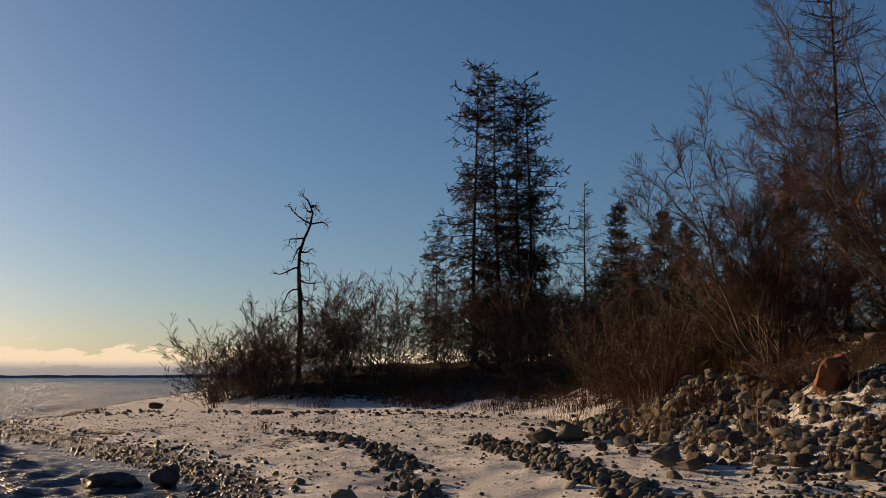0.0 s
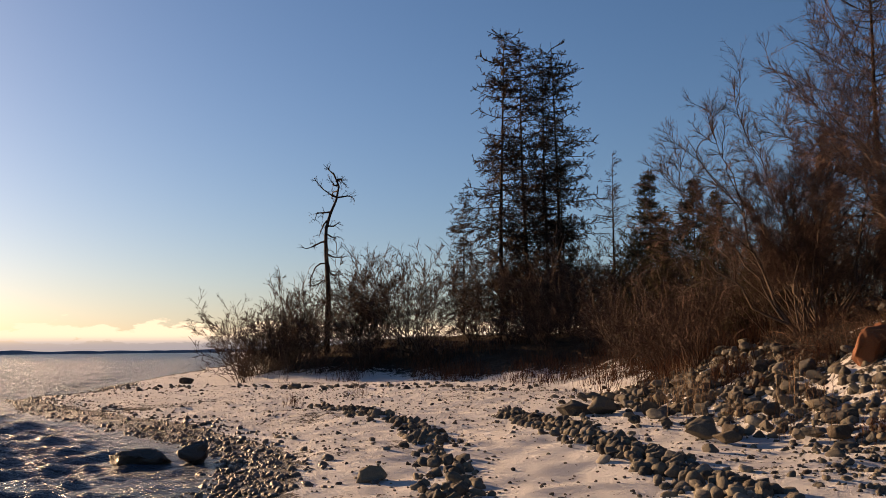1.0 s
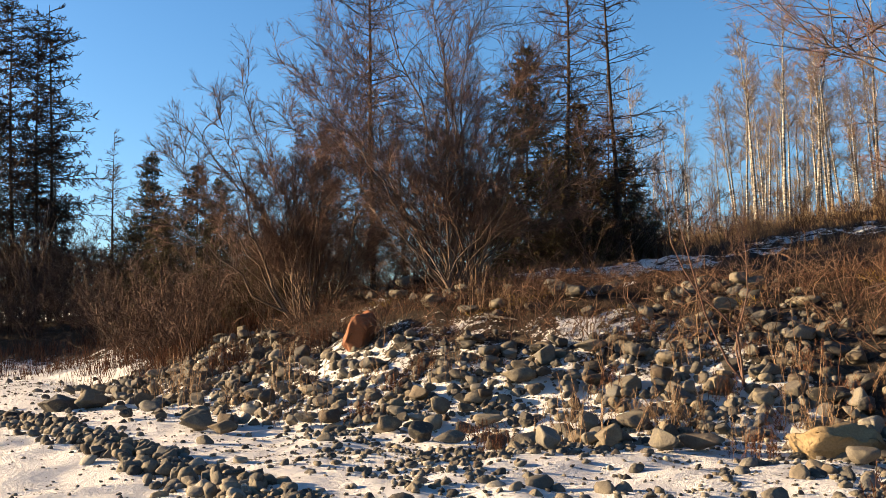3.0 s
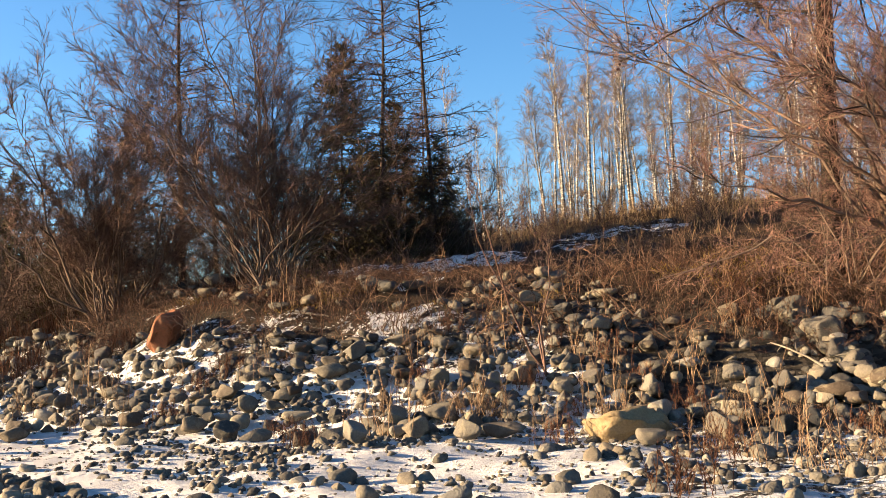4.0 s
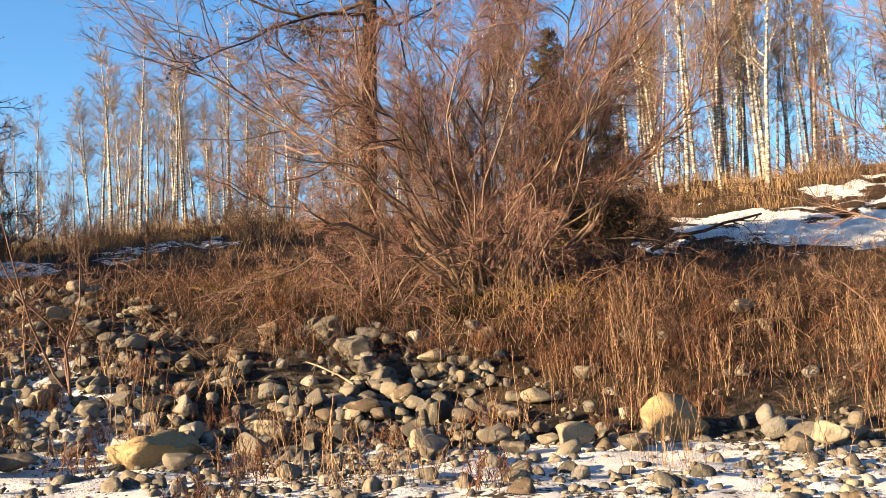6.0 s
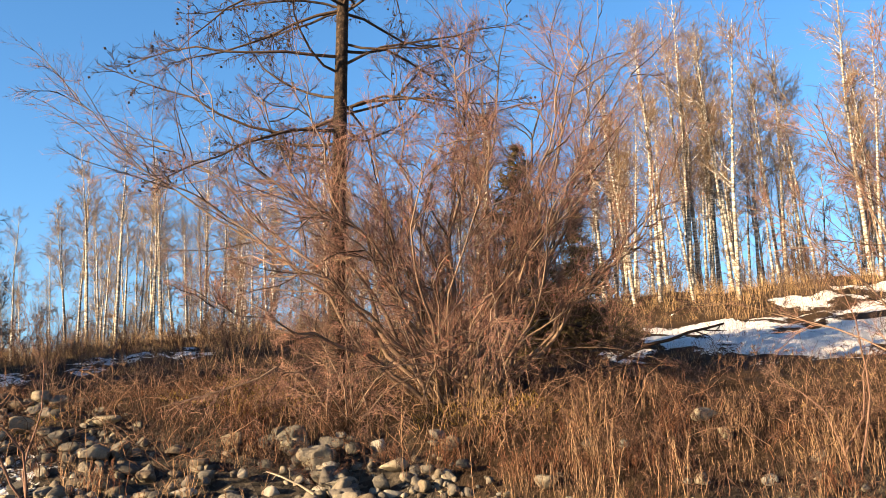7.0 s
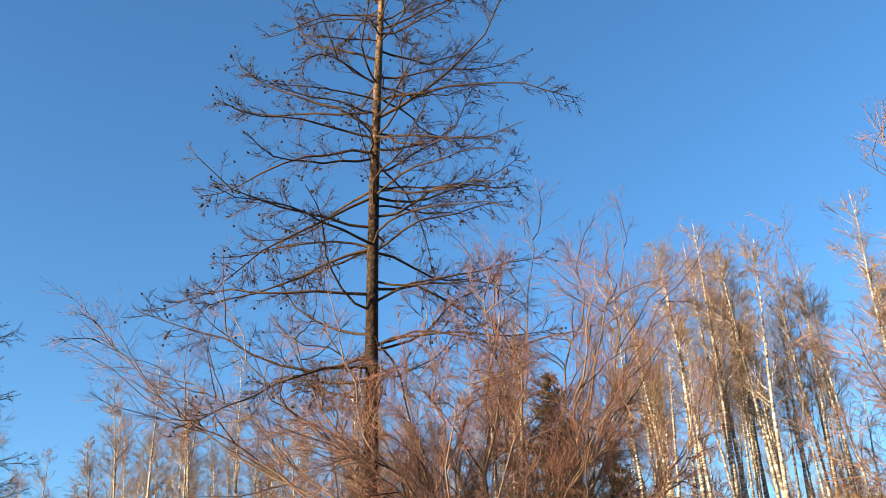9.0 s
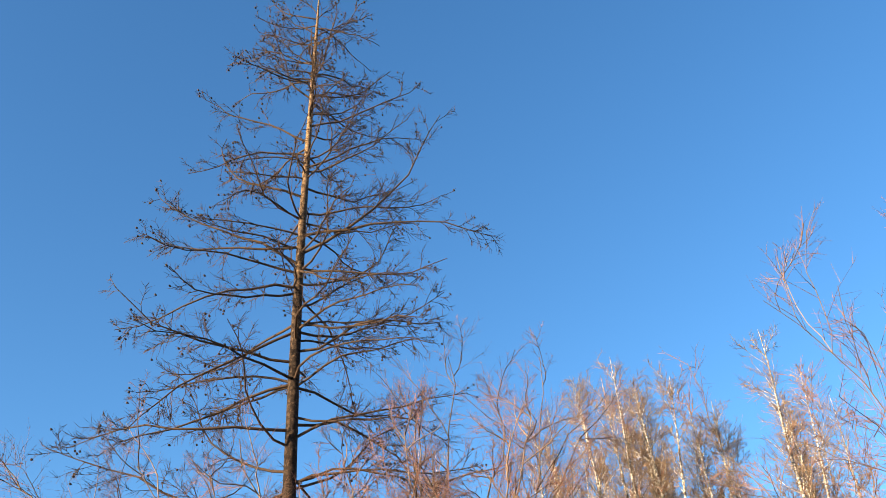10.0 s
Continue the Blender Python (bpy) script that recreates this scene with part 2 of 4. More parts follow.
# ---- shape of the ground ----
TOE = [(15.5, -90), (14.8, -10), (14.0, 0), (13.0, 4), (11.8, 7.5), (10.0, 9.9), (8.2, 12.5), (6.4, 15.5), (5.0, 19), (4.5, 24), (4.5, 30), (4.4, 38), (2, 46),
       (-4, 51), (-10, 54), (-14.2, 58), (-17.5, 70), (-25, 100), (-62, 260), (-140, 600)]
SHORE = [(-2.9, -90), (-3.0, 0), (-3.3, 12.4), (-3.8, 14.8), (-4.35, 17.3), (-6.1, 20.3), (-8.1, 23.1), (-10.8, 26.7), (-14.3, 30.9), (-17.5, 36.6), (-18.9, 39.7),
         (-17.9, 44), (-20.6, 55), (-25.4, 80), (-34.8, 138.7), (-80, 320), (-160, 640)]
LAKE = -0.2


def side_distance(x, y, line):
    """Distance from an open line, positive on its right-hand side."""
    best, sign = np.full(x.shape, 1e18), np.ones(x.shape)
    for (ax, ay), (bx, by) in zip(line[:-1], line[1:]):
        dx, dy = bx - ax, by - ay
        k = np.clip(((x - ax) * dx + (y - ay) * dy) / (dx * dx + dy * dy), 0, 1)
        ex, ey = x - ax - k * dx, y - ay - k * dy
        q = ex * ex + ey * ey
        near = q < best - 1e-9
        best = np.where(near, q, best)
        sign = np.where(near, np.where(dx * ey - dy * ex < 0, 1.0, -1.0), sign)
    return np.sqrt(best) * sign


def lattice(ix, iy, seed):
    v = np.sin(ix * 127.1 + iy * 311.7 + seed * 74.7) * 43758.5453
    return v - np.floor(v)


def lumps(x, y, size, seed=0):
    """Smooth value noise, about -0.5 to 0.5."""
    u, v = x / size, y / size
    iu, iv = np.floor(u), np.floor(v)
    fu, fv = u - iu, v - iv
    fu, fv = fu * fu * (3 - 2 * fu), fv * fv * (3 - 2 * fv)
    a, b = lattice(iu, iv, seed), lattice(iu + 1, iv, seed)
    c, d = lattice(iu, iv + 1, seed), lattice(iu + 1, iv + 1, seed)
    return (a * (1 - fu) + b * fu) * (1 - fv) + (c * (1 - fu) + d * fu) * fv - 0.5


def step(v, lo, hi):
    k = np.clip((v - lo) / (hi - lo), 0, 1)
    return k * k * (3 - 2 * k)


def zones(x, y):
    return side_distance(x, y, TOE), side_distance(x, y, SHORE)


def height(x, y, s=None, w=None):
    x, y = np.asarray(x, float), np.asarray(y, float)
    if s is None:
        s, w = zones(x, y)
    az = np.degrees(np.arctan2(x, y))
    beach = LAKE + np.where(w > 0, 0.14 * step(w, 0, 1.2) + 0.08 * step(w, 1, 6) + 0.06 * step(w, 5, 15), np.maximum(w * 0.10, -2.5))
    far = step(y, 38, 52)
    steep = 1 + (0.36 + 0.16 * step(az, 8, 14) * (1 - step(az, 24, 40))) * (1 - step(y, 28, 36))
    bank = np.interp(s * np.where(s < 6, steep, 1 + (steep - 1) * 6 / np.maximum(s, 6)), [0, 2, 4, 6.5, 10, 13], [0, 0.45, 1.15, 1.95, 2.7, 3.25]) * (1 - 0.25 * far)
    g = (0.182 + 0.058 * step(az, 60, 80)) * (1 - far) + 0.02 * far
    top = 13 + 3 * step(az, 60, 80)
    up = g * (np.clip(s - 13, 0, top) + 0.06 * np.clip(s - 13 - top, 0, 60))
    h = beach + np.where(s > 0, bank + up, 0)
    land = step(w, 0, 2)
    h = h + land * (0.12 * lumps(x, y, 2.2, 1) + 0.07 * lumps(x, y, 0.75, 2) + 0.07 * lumps(x, y, 0.36, 4)) * (1 + 1.2 * step(s, 0, 3))
    return h + land * 0.7 * lumps(x, y, 9.0, 3) * step(s, 3, 12)


SNOW_PATCHES = [(15.4, 19.4, 2.4, 1.6, 0.52), (17.6, 22.0, 1.8, 1.8, 0.5), (20.6, 21.6, 2.4, 1.2, 0.5), (13.4, 21.6, 1.6, 0.8, 0.55), (25.0, 22.0, 4.0, 2.2, 0.5), (30.5, 3.4, 8.5, 5.0, 0.63), (24.6, 3.2, 3.6, 2.6, 0.56), (36.0, 0.5, 5.0, 5.0, 0.6),
                (12.4, 17.2, 1.3, 0.6, 0.8), (9.6, 23.2, 1.0, 0.6, 0.54), (10.6, 15.6, 0.9, 0.5, 0.7)]


def ground_cover(x, y, s, w):
    az = np.degrees(np.arctan2(x, y))
    sunny = step(az, 42, 54)
    low = (1 - step(s, -1.5, 3.5)) * (1 - sunny) + (1 - step(s, -0.8, 1.2)) * sunny
    snow = (0.625 - 0.06 * step(az, 20, 34) * step(s, -9, -5)) * step(w, 0.3, 1.4) * low + (0.43 - 0.24 * sunny - 0.06 * (1 - step(az, 26, 34))) * step(s, -1.5, 2) * (1 - step(s, 3.5, 6.5))
    snow = snow + 0.18 * lumps(x, y, 5.0, 7) + 0.16 * lumps(x, y, 1.3, 8)
    for px, py, rx, ry, a in SNOW_PATCHES:
        q = ((x - px) / rx) ** 2 + ((y - py) / ry) ** 2
        q = q + 1.6 * lumps(x, y, 1.5, 31) + 0.9 * lumps(x, y, 0.6, 32)
        snow = np.maximum(snow, a * (1 - step(q, 0.2, 1.4)))
    snow = snow * step(w, 0.25, 1.1)
    veg = step(s + 2.0 * lumps(x, y, 2.0, 9) + 2.6 * step(az, 61, 66), 3.0, 5.5)
    return np.clip(snow, 0, 1), veg, 1 - step(w, 0.2, 2.2)


def mesh_data(name, verts, faces, mat, smooth=True):
    """A mesh from arrays: verts (n, 3), faces (m, k) all of one size."""
    verts, faces = np.asarray(verts, np.float32), np.asarray(faces, np.int32)
    me = bpy.data.meshes.new(name)
    me.vertices.add(len(verts))
    me.vertices.foreach_set("co", verts.ravel())
    k = faces.shape[1]
    me.loops.add(faces.size)
    me.loops.foreach_set("vertex_index", faces.ravel())
    me.polygons.add(len(faces))
    me.polygons.foreach_set("loop_start", np.arange(0, faces.size, k, dtype=np.int32))
    me.polygons.foreach_set("use_smooth", np.full(len(faces), smooth))
    me.materials.append(mat)
    me.update(calc_edges=True)
    me.validate()
    return me


def polar_sheet(radii, angles):
    """Vertices and faces of a sheet of rings about the standpoint."""
    n = len(angles)
    a = np.radians(angles)
    r = np.asarray(radii)
    x, y = (r[:, None] * np.sin(a)).ravel(), (r[:, None] * np.cos(a)).ravel()
    i, j = np.meshgrid(np.arange(len(r) - 1), np.arange(n), indexing="ij")
    p, q = i * n + j, i * n + (j + 1) % n
    f = np.stack([p, p + n, q + n, q], -1).reshape(-1, 4)
    return x, y, f


def build_ground():
    fine = np.arange(-46, 106, 0.32)
    angles = np.concatenate([fine, np.arange(106, 314, 4.0)])
    radii = np.concatenate([[0.02, 1, 2, 3, 4.5], np.exp(np.linspace(math.log(6), math.log(75), 230)), [80, 90, 105, 130, 170, 230, 320, 500, 900, 1800, 3500, 4800]])
    x, y, f = polar_sheet(radii, angles)
    s, w = zones(x, y)
    z = height(x, y, s, w)
    snow, veg, wet = ground_cover(x, y, s, w)
    me = mesh_data("ground", np.stack([x, y, z], 1), f, M_GROUND)
    for nm, v in (("snow", snow), ("veg", veg), ("wet", wet)):
        me.attributes.new(nm, "FLOAT", "POINT").data.foreach_set("value", v.astype(np.float32))
    tagged(new("ground", me), "stony lake shore with crusted snow rising to a brown grassy bank", "ground", kind="structure")


def build_water():
    fine = np.arange(-34, -8, 0.2)
    angles = np.concatenate([fine, np.arange(-8, 326, 6.0)])
    radii = np.concatenate([[0.02, 4], np.exp(np.linspace(math.log(8), math.log(220), 330)), np.exp(np.linspace(math.log(225), math.log(4900), 40))])
    x, y, f = polar_sheet(radii, angles)
    r = np.hypot(x, y)
    amp = step(-side_distance(x, y, SHORE), -0.3, 2.0) * (1 - step(r, 140, 215))
    z = np.zeros_like(x)
    for ang, lam, a in ((-40, 2.6, 0.03), (-25, 1.7, 0.035), (-60, 1.15, 0.028), (-10, 0.8, 0.022), (-80, 0.55, 0.014), (-75, 4.2, 0.03), (-30, 6.5, 0.04)):
        k = 2 * math.pi / lam
        ph = (x * math.sin(radians(ang)) + y * math.cos(radians(ang))) * k + 5 * lumps(x, y, lam * 2.5, int(lam * 10))
        z += a * (2 * (0.5 + 0.5 * np.sin(ph)) ** 2 - 0.75)
    me = mesh_data("lake", np.stack([x, y, LAKE + amp * z], 1), f, M_WATER)
    tagged(new("lake", me), "grey-blue lake with small wind waves reaching the horizon", "water", kind="structure")


build_ground()
build_water()


# ---- builders ----
def part(name, data, parent, label=""):
    ob = new(name, data)
    ob.parent = parent
    return tagged(ob, label)


class Tubes:
    """Collects tapering twigs and turns them into one mesh."""

    def __init__(self):
        self.lines = {}

    def add(self, pts, radii, sides=3):
        self.lines.setdefault((len(pts), sides), []).append((pts, radii))

    def arrays(self):
        vs, fs, base = [], [], 0
        for (k, sides), items in self.lines.items():
            p = np.array([i[0] for i in items], float).reshape(-1, k, 3)
            r = np.array([i[1] for i in items], float)
            t = np.gradient(p, axis=1)
            t /= np.linalg.norm(t, axis=2, keepdims=True) + 1e-9
            ref = np.where(np.abs(t[:, :1, 2:3]) > 0.8, np.array([1.0, 0, 0]), np.array([0, 0, 1.0]))
            u = np.cross(t, np.broadcast_to(ref, t.shape))
            u /= np.linalg.norm(u, axis=2, keepdims=True) + 1e-9
            v = np.cross(t, u)
            a = np.arange(sides) * 2 * math.pi / sides
            ring = p[:, :, None] + r[:, :, None, None] * (np.cos(a)[:, None] * u[:, :, None] + np.sin(a)[:, None] * v[:, :, None])
            vs.append(ring.reshape(-1, 3))
            n = len(items)
            i, j, q = np.meshgrid(np.arange(n), np.arange(k - 1), np.arange(sides), indexing="ij")
            at = base + i * k * sides + j * sides
            fs.append(np.stack([at + q, at + (q + 1) % sides, at + sides + (q + 1) % sides, at + sides + q], -1).reshape(-1, 4))
            base += n * k * sides
        return np.concatenate(vs), np.concatenate(fs)

    def mesh(self, name, mat):
        return mesh_data(name, *self.arrays(), mat)


def unit(v):
    return v / (np.linalg.norm(v) + 1e-9)


def bend(rng, p, d, length, n, wander, lift):
    """A wandering line of n points from p along d; lift pulls it up (or down, if negative)."""
    x, y, z = (float(v) for v in p)
    a, b, c = (float(v) for v in d)
    k = 1 / (math.sqrt(a * a + b * b + c * c) + 1e-9)
    a, b, c = a * k, b * k, c * k
    jig = (rng.standard_normal((n - 1, 3)) * wander).tolist()
    pts, hop = [(x, y, z)], length / (n - 1)
    for u, v, w in jig:
        a, b, c = a + u, b + v, c + w + lift
        k = 1 / (math.sqrt(a * a + b * b + c * c) + 1e-9)
        a, b, c = a * k, b * k, c * k
        x, y, z = x + a * hop, y + b * hop, z + c * hop
        pts.append((x, y, z))
    return np.array(pts)


def along(pts, f):
    q = f * (len(pts) - 1)
    i = min(int(q), len(pts) - 2)
    d = pts[i + 1] - pts[i]
    return pts[i] + d * (q - i), d / (math.sqrt(d[0] ** 2 + d[1] ** 2 + d[2] ** 2) + 1e-9)


def fork(rng, d, angle):
    """A way that leaves d by that angle, to any side."""
    dx, dy, dz = (float(v) for v in d)
    u, v, w = rng.standard_normal(3).tolist()
    a, b, c = dy * w - dz * v, dz * u - dx * w, dx * v - dy * u
    k = math.sin(angle) / (math.sqrt(a * a + b * b + c * c) + 1e-9)
    q = math.cos(angle)
    return (dx * q + a * k, dy * q + b * k, dz * q + c * k)


def twigs(rng, tubes, pts, count, length, radius, levels, angle=0.7, lift=0.06, lo=0.25, wander=0.13, n=4):
    """Side twigs along a line, and twigs on those, levels deep."""
    for f in np.sort(rng.uniform(lo, 1.0, count)):
        p, d = along(pts, f)
        ln = length * rng.uniform(0.55, 1.15) * (1.15 - 0.6 * f)
        q = bend(rng, p, fork(rng, d, angle * rng.uniform(0.7, 1.3)), ln, n, wander, lift)
        if n == 2:
            q = np.array([q[0], q[-1]])
        tubes.add(q, np.linspace(radius, radius * 0.3, n))
        if levels > 1:
            twigs(rng, tubes, q, max(2, int(count * 0.6)), ln * 0.5, radius * 0.6, levels - 1, angle, lift, 0.25, wander, 3 if levels > 2 else 2)


def thing(name, label, category, group=""):
    return tagged(new(name), label, category, group)


def place(ob, x, y, turn=0.0, size=1.0, sink=0.05, lean=0.0):
    """The pose of a thing that stands on the ground."""
    return pose(x, y, float(height(x, y)) - sink, lean, 0, turn) @ Matrix.Scale(size, 4)


def shrub_stem(rng, st, tw, stems, tall, spread, per_stem, per_branch, levels, thick, droop, fine):
    """One crooked, outward arching stem of a bare willow with its side branches, and its fine twigs."""
    az, tilt = rng.uniform(0, 2 * math.pi), min(abs(rng.normal(0, 1)) * spread + 0.08, 1.0)
    out = np.array([math.cos(az), math.sin(az), 0])
    d = out * math.sin(tilt * 0.75) + np.array([0, 0, math.cos(tilt * 0.75)])
    foot = rng.normal(0, 0.3, 3) * np.array([1, 1, 0]) * min(1, stems / 20) + out * rng.uniform(0, 0.25)
    ln = tall * rng.uniform(0.55, 1.08) * (1 - 0.17 * tilt)
    pts = bend(rng, foot, d + out * 0.1, ln, 13, 0.13, 0.02 - (droop + 0.02) * tilt)
    r0 = thick * rng.uniform(0.4, 1.1)
    dress(rng, st, tw, pts, r0, ln, per_stem, per_branch, levels, droop, fine)


def dress(rng, st, tw, pts, r0, ln, per_stem, per_branch, levels, droop, fine):
    """Adds a stem along pts, its forking side branches and their sprays of twigs."""
    n = len(pts)
    st.add(pts, r0 * (1 - 0.86 * np.linspace(0, 1, n) ** 0.8), 5)
    for f in np.sort(0.18 + 0.82 * rng.uniform(0, 1, per_stem) ** 0.75):
        p, dd = along(pts, f)
        bl = ln * rng.uniform(0.13, 0.36) * (1.12 - 0.4 * f)
        q = bend(rng, p, fork(rng, dd, rng.uniform(0.35, 0.95)), bl, 7, 0.2, 0.05 - droop * 0.7)
        st.add(q, np.linspace(r0 * 0.42 * (1.1 - 0.5 * f), max(fine, r0 * 0.1), 7), 3)
        twigs(rng, tw, q, per_branch, bl * 0.5, max(fine, r0 * 0.085), levels, 0.62, 0.03 - droop * 0.3, 0.12, 0.17, 3)


def shrub_meshes(seed, stems, tall, spread, per_stem, per_branch, levels=2, thick=0.028, droop=0.0, fine=0.0045):
    rng = np.random.default_rng(seed)
    st, tw = Tubes(), Tubes()
    for k in range(stems):
        shrub_stem(rng, st, tw, stems, tall, spread, per_stem, per_branch, levels, thick, droop, fine)
    return st, tw


def aspen_meshes(seed, tall, branches, lo=0.33, bow=0.02, per=7, fine=0.007):
    rng = np.random.default_rng(seed)
    tr, bo, tw = Tubes(), Tubes(), Tubes()
    pts = bend(rng, (0, 0, 0), (rng.normal(0, 0.05), rng.normal(0, 0.05), 1), tall, 12, bow, 0.03)
    r0 = tall * 0.0085
    tr.add(pts, np.linspace(r0, r0 * 0.12, 12), 7)
    for f in np.sort(lo + (0.98 - lo) * rng.uniform(0, 1, branches) ** 0.75):
        p, d = along(pts, f)
        ln = tall * rng.uniform(0.09, 0.2) * (1.35 - 0.85 * f)
        q = bend(rng, p, fork(rng, d, rng.uniform(0.5, 1.05)), ln, 5, 0.15, 0.08)
        rr = r0 * 0.28 * (1.2 - 0.7 * f)
        bo.add(q, np.linspace(rr, rr * 0.3, 5))
        for g in rng.uniform(0.15, 1.0, per):
            p2, d2 = along(q, g)
            l2 = ln * rng.uniform(0.3, 0.6) * (1.2 - 0.5 * g)
            q2 = bend(rng, p2, fork(rng, d2, rng.uniform(0.4, 1.0)), l2, 3, 0.2, 0.06)
            tw.add(q2, np.linspace(fine * 1.3, fine * 0.6, 3))
            for h in rng.uniform(0.1, 0.95, 3):
                p3, d3 = along(q2, h)
                q3 = bend(rng, p3, fork(rng, d3, rng.uniform(0.4, 0.9)), l2 * rng.uniform(0.4, 0.8), 2, 0.1, 0.06)
                tw.add(q3, np.array([fine * 0.8, fine * 0.35]))
    return tr, bo, tw


def conifer_meshes(seed, tall, wide, whorls, droop, clump, thick, lo=0.08, bare=0.0, fine=0.018, peak=0.9):
    """A spruce: straight trunk, boughs shortening upwards, each with many short needle sprays (or dry twigs)."""
    rng = np.random.default_rng(seed)
    tr, bo, tw = Tubes(), Tubes(), Tubes()
    pts = bend(rng, (0, 0, 0), (rng.normal(0, 0.015), rng.normal(0, 0.015), 1), tall, 12, 0.012, 0.03)
    r0 = tall * 0.0085
    tr.add(pts, np.linspace(r0, r0 * 0.1, 12), 7)
    for f in np.sort(rng.uniform(lo, 0.99, whorls)):
        p, d = along(pts, f)
        az = rng.uniform(0, 6.283)
        ln = wide * ((1 - f) ** peak + 0.06) * rng.uniform(0.3, 1.25)
        q = bend(rng, p, (math.cos(az), math.sin(az), droop + 0.5 * f), ln, 5, 0.10, 0.03)
        bo.add(q, np.linspace(thick, thick * 0.4, 5))
        twigs(rng, tw, q, max(3, int(clump * (0.4 + ln / wide))), 0.28 * ln + 0.18, fine, 2, 0.85, -0.02, 0.12 + bare, 0.2, 3)
    return tr, bo, tw


def plant_group(name, label, category, group, variants, spots):
    """variants: lists of (part name, mesh); spots: variant, x, y, turn, size, lean."""
    first = {}
    for v, x, y, turn, size, lean in spots:
        m = place(None, x, y, turn, size, 0.08, lean)
        if v not in first:
            ob = thing(name, label, category, group)
            for nm, me in variants[v]:
                q = part(nm, me, ob)
                if nm != "trunk":
                    tagged(q, kind="stuff")
            ob.matrix_basis = m
            first[v] = ob
        else:
            c = copy_thing(first[v], Matrix())
            c.matrix_basis = m


# ---- stones ----
def rock_shape(seed, detail, flat=0.7, block=0.75):
    """A water-rounded stone about one metre across: a ball squeezed, cut by a few planes and roughened."""
    rng = np.random.default_rng(seed)
    bm = bmesh.new()
    bmesh.ops.create_icosphere(bm, subdivisions=detail, radius=0.5)
    v = np.array([q.co[:] for q in bm.verts])
    f = np.array([[q.index for q in t.verts] for t in bm.faces])
    bm.free()
    v = np.sign(v) * (np.abs(v) * 2) ** block / 2
    v = v @ np.array(Euler(rng.uniform(0, 6, 3)).to_matrix()).T
    for _ in range(9):
        nrm, off = unit(rng.normal(0, 1, 3)), rng.uniform(0.22, 0.42)
        over = np.maximum(v @ nrm - off, 0)
        v = v - np.outer(over * 0.97, nrm)
    v = v * np.array([1.0, rng.uniform(0.65, 0.95), flat * rng.uniform(0.75, 1.05)])
    ph = rng.uniform(0, 6, 6)
    wob = 0.05 * np.sin(v[:, 0] * 7 + ph[0]) * np.sin(v[:, 1] * 8 + ph[1]) + 0.04 * np.sin(v[:, 2] * 13 + v[:, 0] * 5 + ph[2])
    return v * (1 + wob)[:, None], f


PEBBLES = [rock_shape(150 + i, 1, 0.6) for i in range(6)]
SHAPES = [rock_shape(100 + i, 2 if i < 8 else 3, 0.68, 0.85) for i in range(14)]


CHUNKS = [rock_shape(180 + i, 2, 0.95, 0.55) for i in range(8)]


def turned(rng, tilt=0.22):
    return np.array(Euler((rng.normal(0, tilt), rng.normal(0, tilt), rng.uniform(0, 6.28))).to_matrix())


def scatter(name, label, spots, mat, seed, sink=0.25, shapes=None):
    """Uncounted stones in one mesh; spots: x, y, size, lift."""
    rng = np.random.default_rng(seed)
    vs, fs, base = [], [], 0
    xy = np.array([(s[0], s[1]) for s in spots])
    hz = height(xy[:, 0], xy[:, 1])
    for (x, y, size, lift), z in zip(spots, hz):
        v, f = shapes[rng.integers(0, len(shapes))] if shapes else SHAPES[rng.integers(0, 8)]
        q = (v * size) @ turned(rng).T + np.array([x, y, z + lift + size * (0.30 - sink)])
        vs.append(q)
        fs.append(f + base)
        base += len(v)
    me = mesh_data(name, np.concatenate(vs), np.concatenate(fs), mat)
    return tagged(new(name, me), label, "stones", kind="stuff")


def line_spots(rng, line, n, wide, lo, hi, pile=0.0):
    p = np.array(line, float)
    seg = np.linalg.norm(np.diff(p, axis=0), axis=1)
    cum = np.concatenate([[0], np.cumsum(seg)]) / seg.sum()
    out = []
    for f in rng.uniform(0, 1, n):
        x, y = np.interp(f, cum, p[:, 0]), np.interp(f, cum, p[:, 1])
        o = rng.normal(0, wide, 2)
        d = math.hypot(o[0], o[1])
        out.append((x + o[0], y + o[1], rng.uniform(lo, hi), pile * max(0, 1 - d / (1.6 * wide)) * rng.uniform(0.2, 1)))
    return out


ROW_ONE = [(-4.7, 29.2), (-3.7, 28.1), (-2.7, 25.0), (-1.6, 22.6), (-1.0, 19.9), (-0.6, 16.4), (-0.25, 13.5), (-0.3, 11.0), (-0.5, 8)]
ROW_TWO = [(0.9, 25.2), (1.8, 21.5), (2.1, 17.8), (2.5, 14.6), (2.85, 12.0), (3.05, 10.0), (3.3, 7)]
rng = np.random.default_rng(5)
scatter("stone_ridge", "dark cobbles piled in a low ridge across snowy beach", line_spots(rng, ROW_ONE, 430, 0.27, 0.07, 0.25, 0.1), M_STONES, 1, 0.2, CHUNKS)
scatter("stone_ridge", "dark cobbles heaped in a long ridge across snowy beach", line_spots(rng, ROW_TWO, 1000, 0.28, 0.07, 0.26, 0.16), M_STONES, 2, 0.2, CHUNKS)
shore_near = [p for p in SHORE if 5 < p[1] < 60]
scatter("shore_cobbles", "dark wet cobbles along the waterline", [(x + 0.5, y, s, l) for x, y, s, l in line_spots(rng, shore_near, 1900, 0.8, 0.03, 0.13) + line_spots(rng, shore_near, 330, 0.8, 0.08, 0.24)], M_WET, 3)

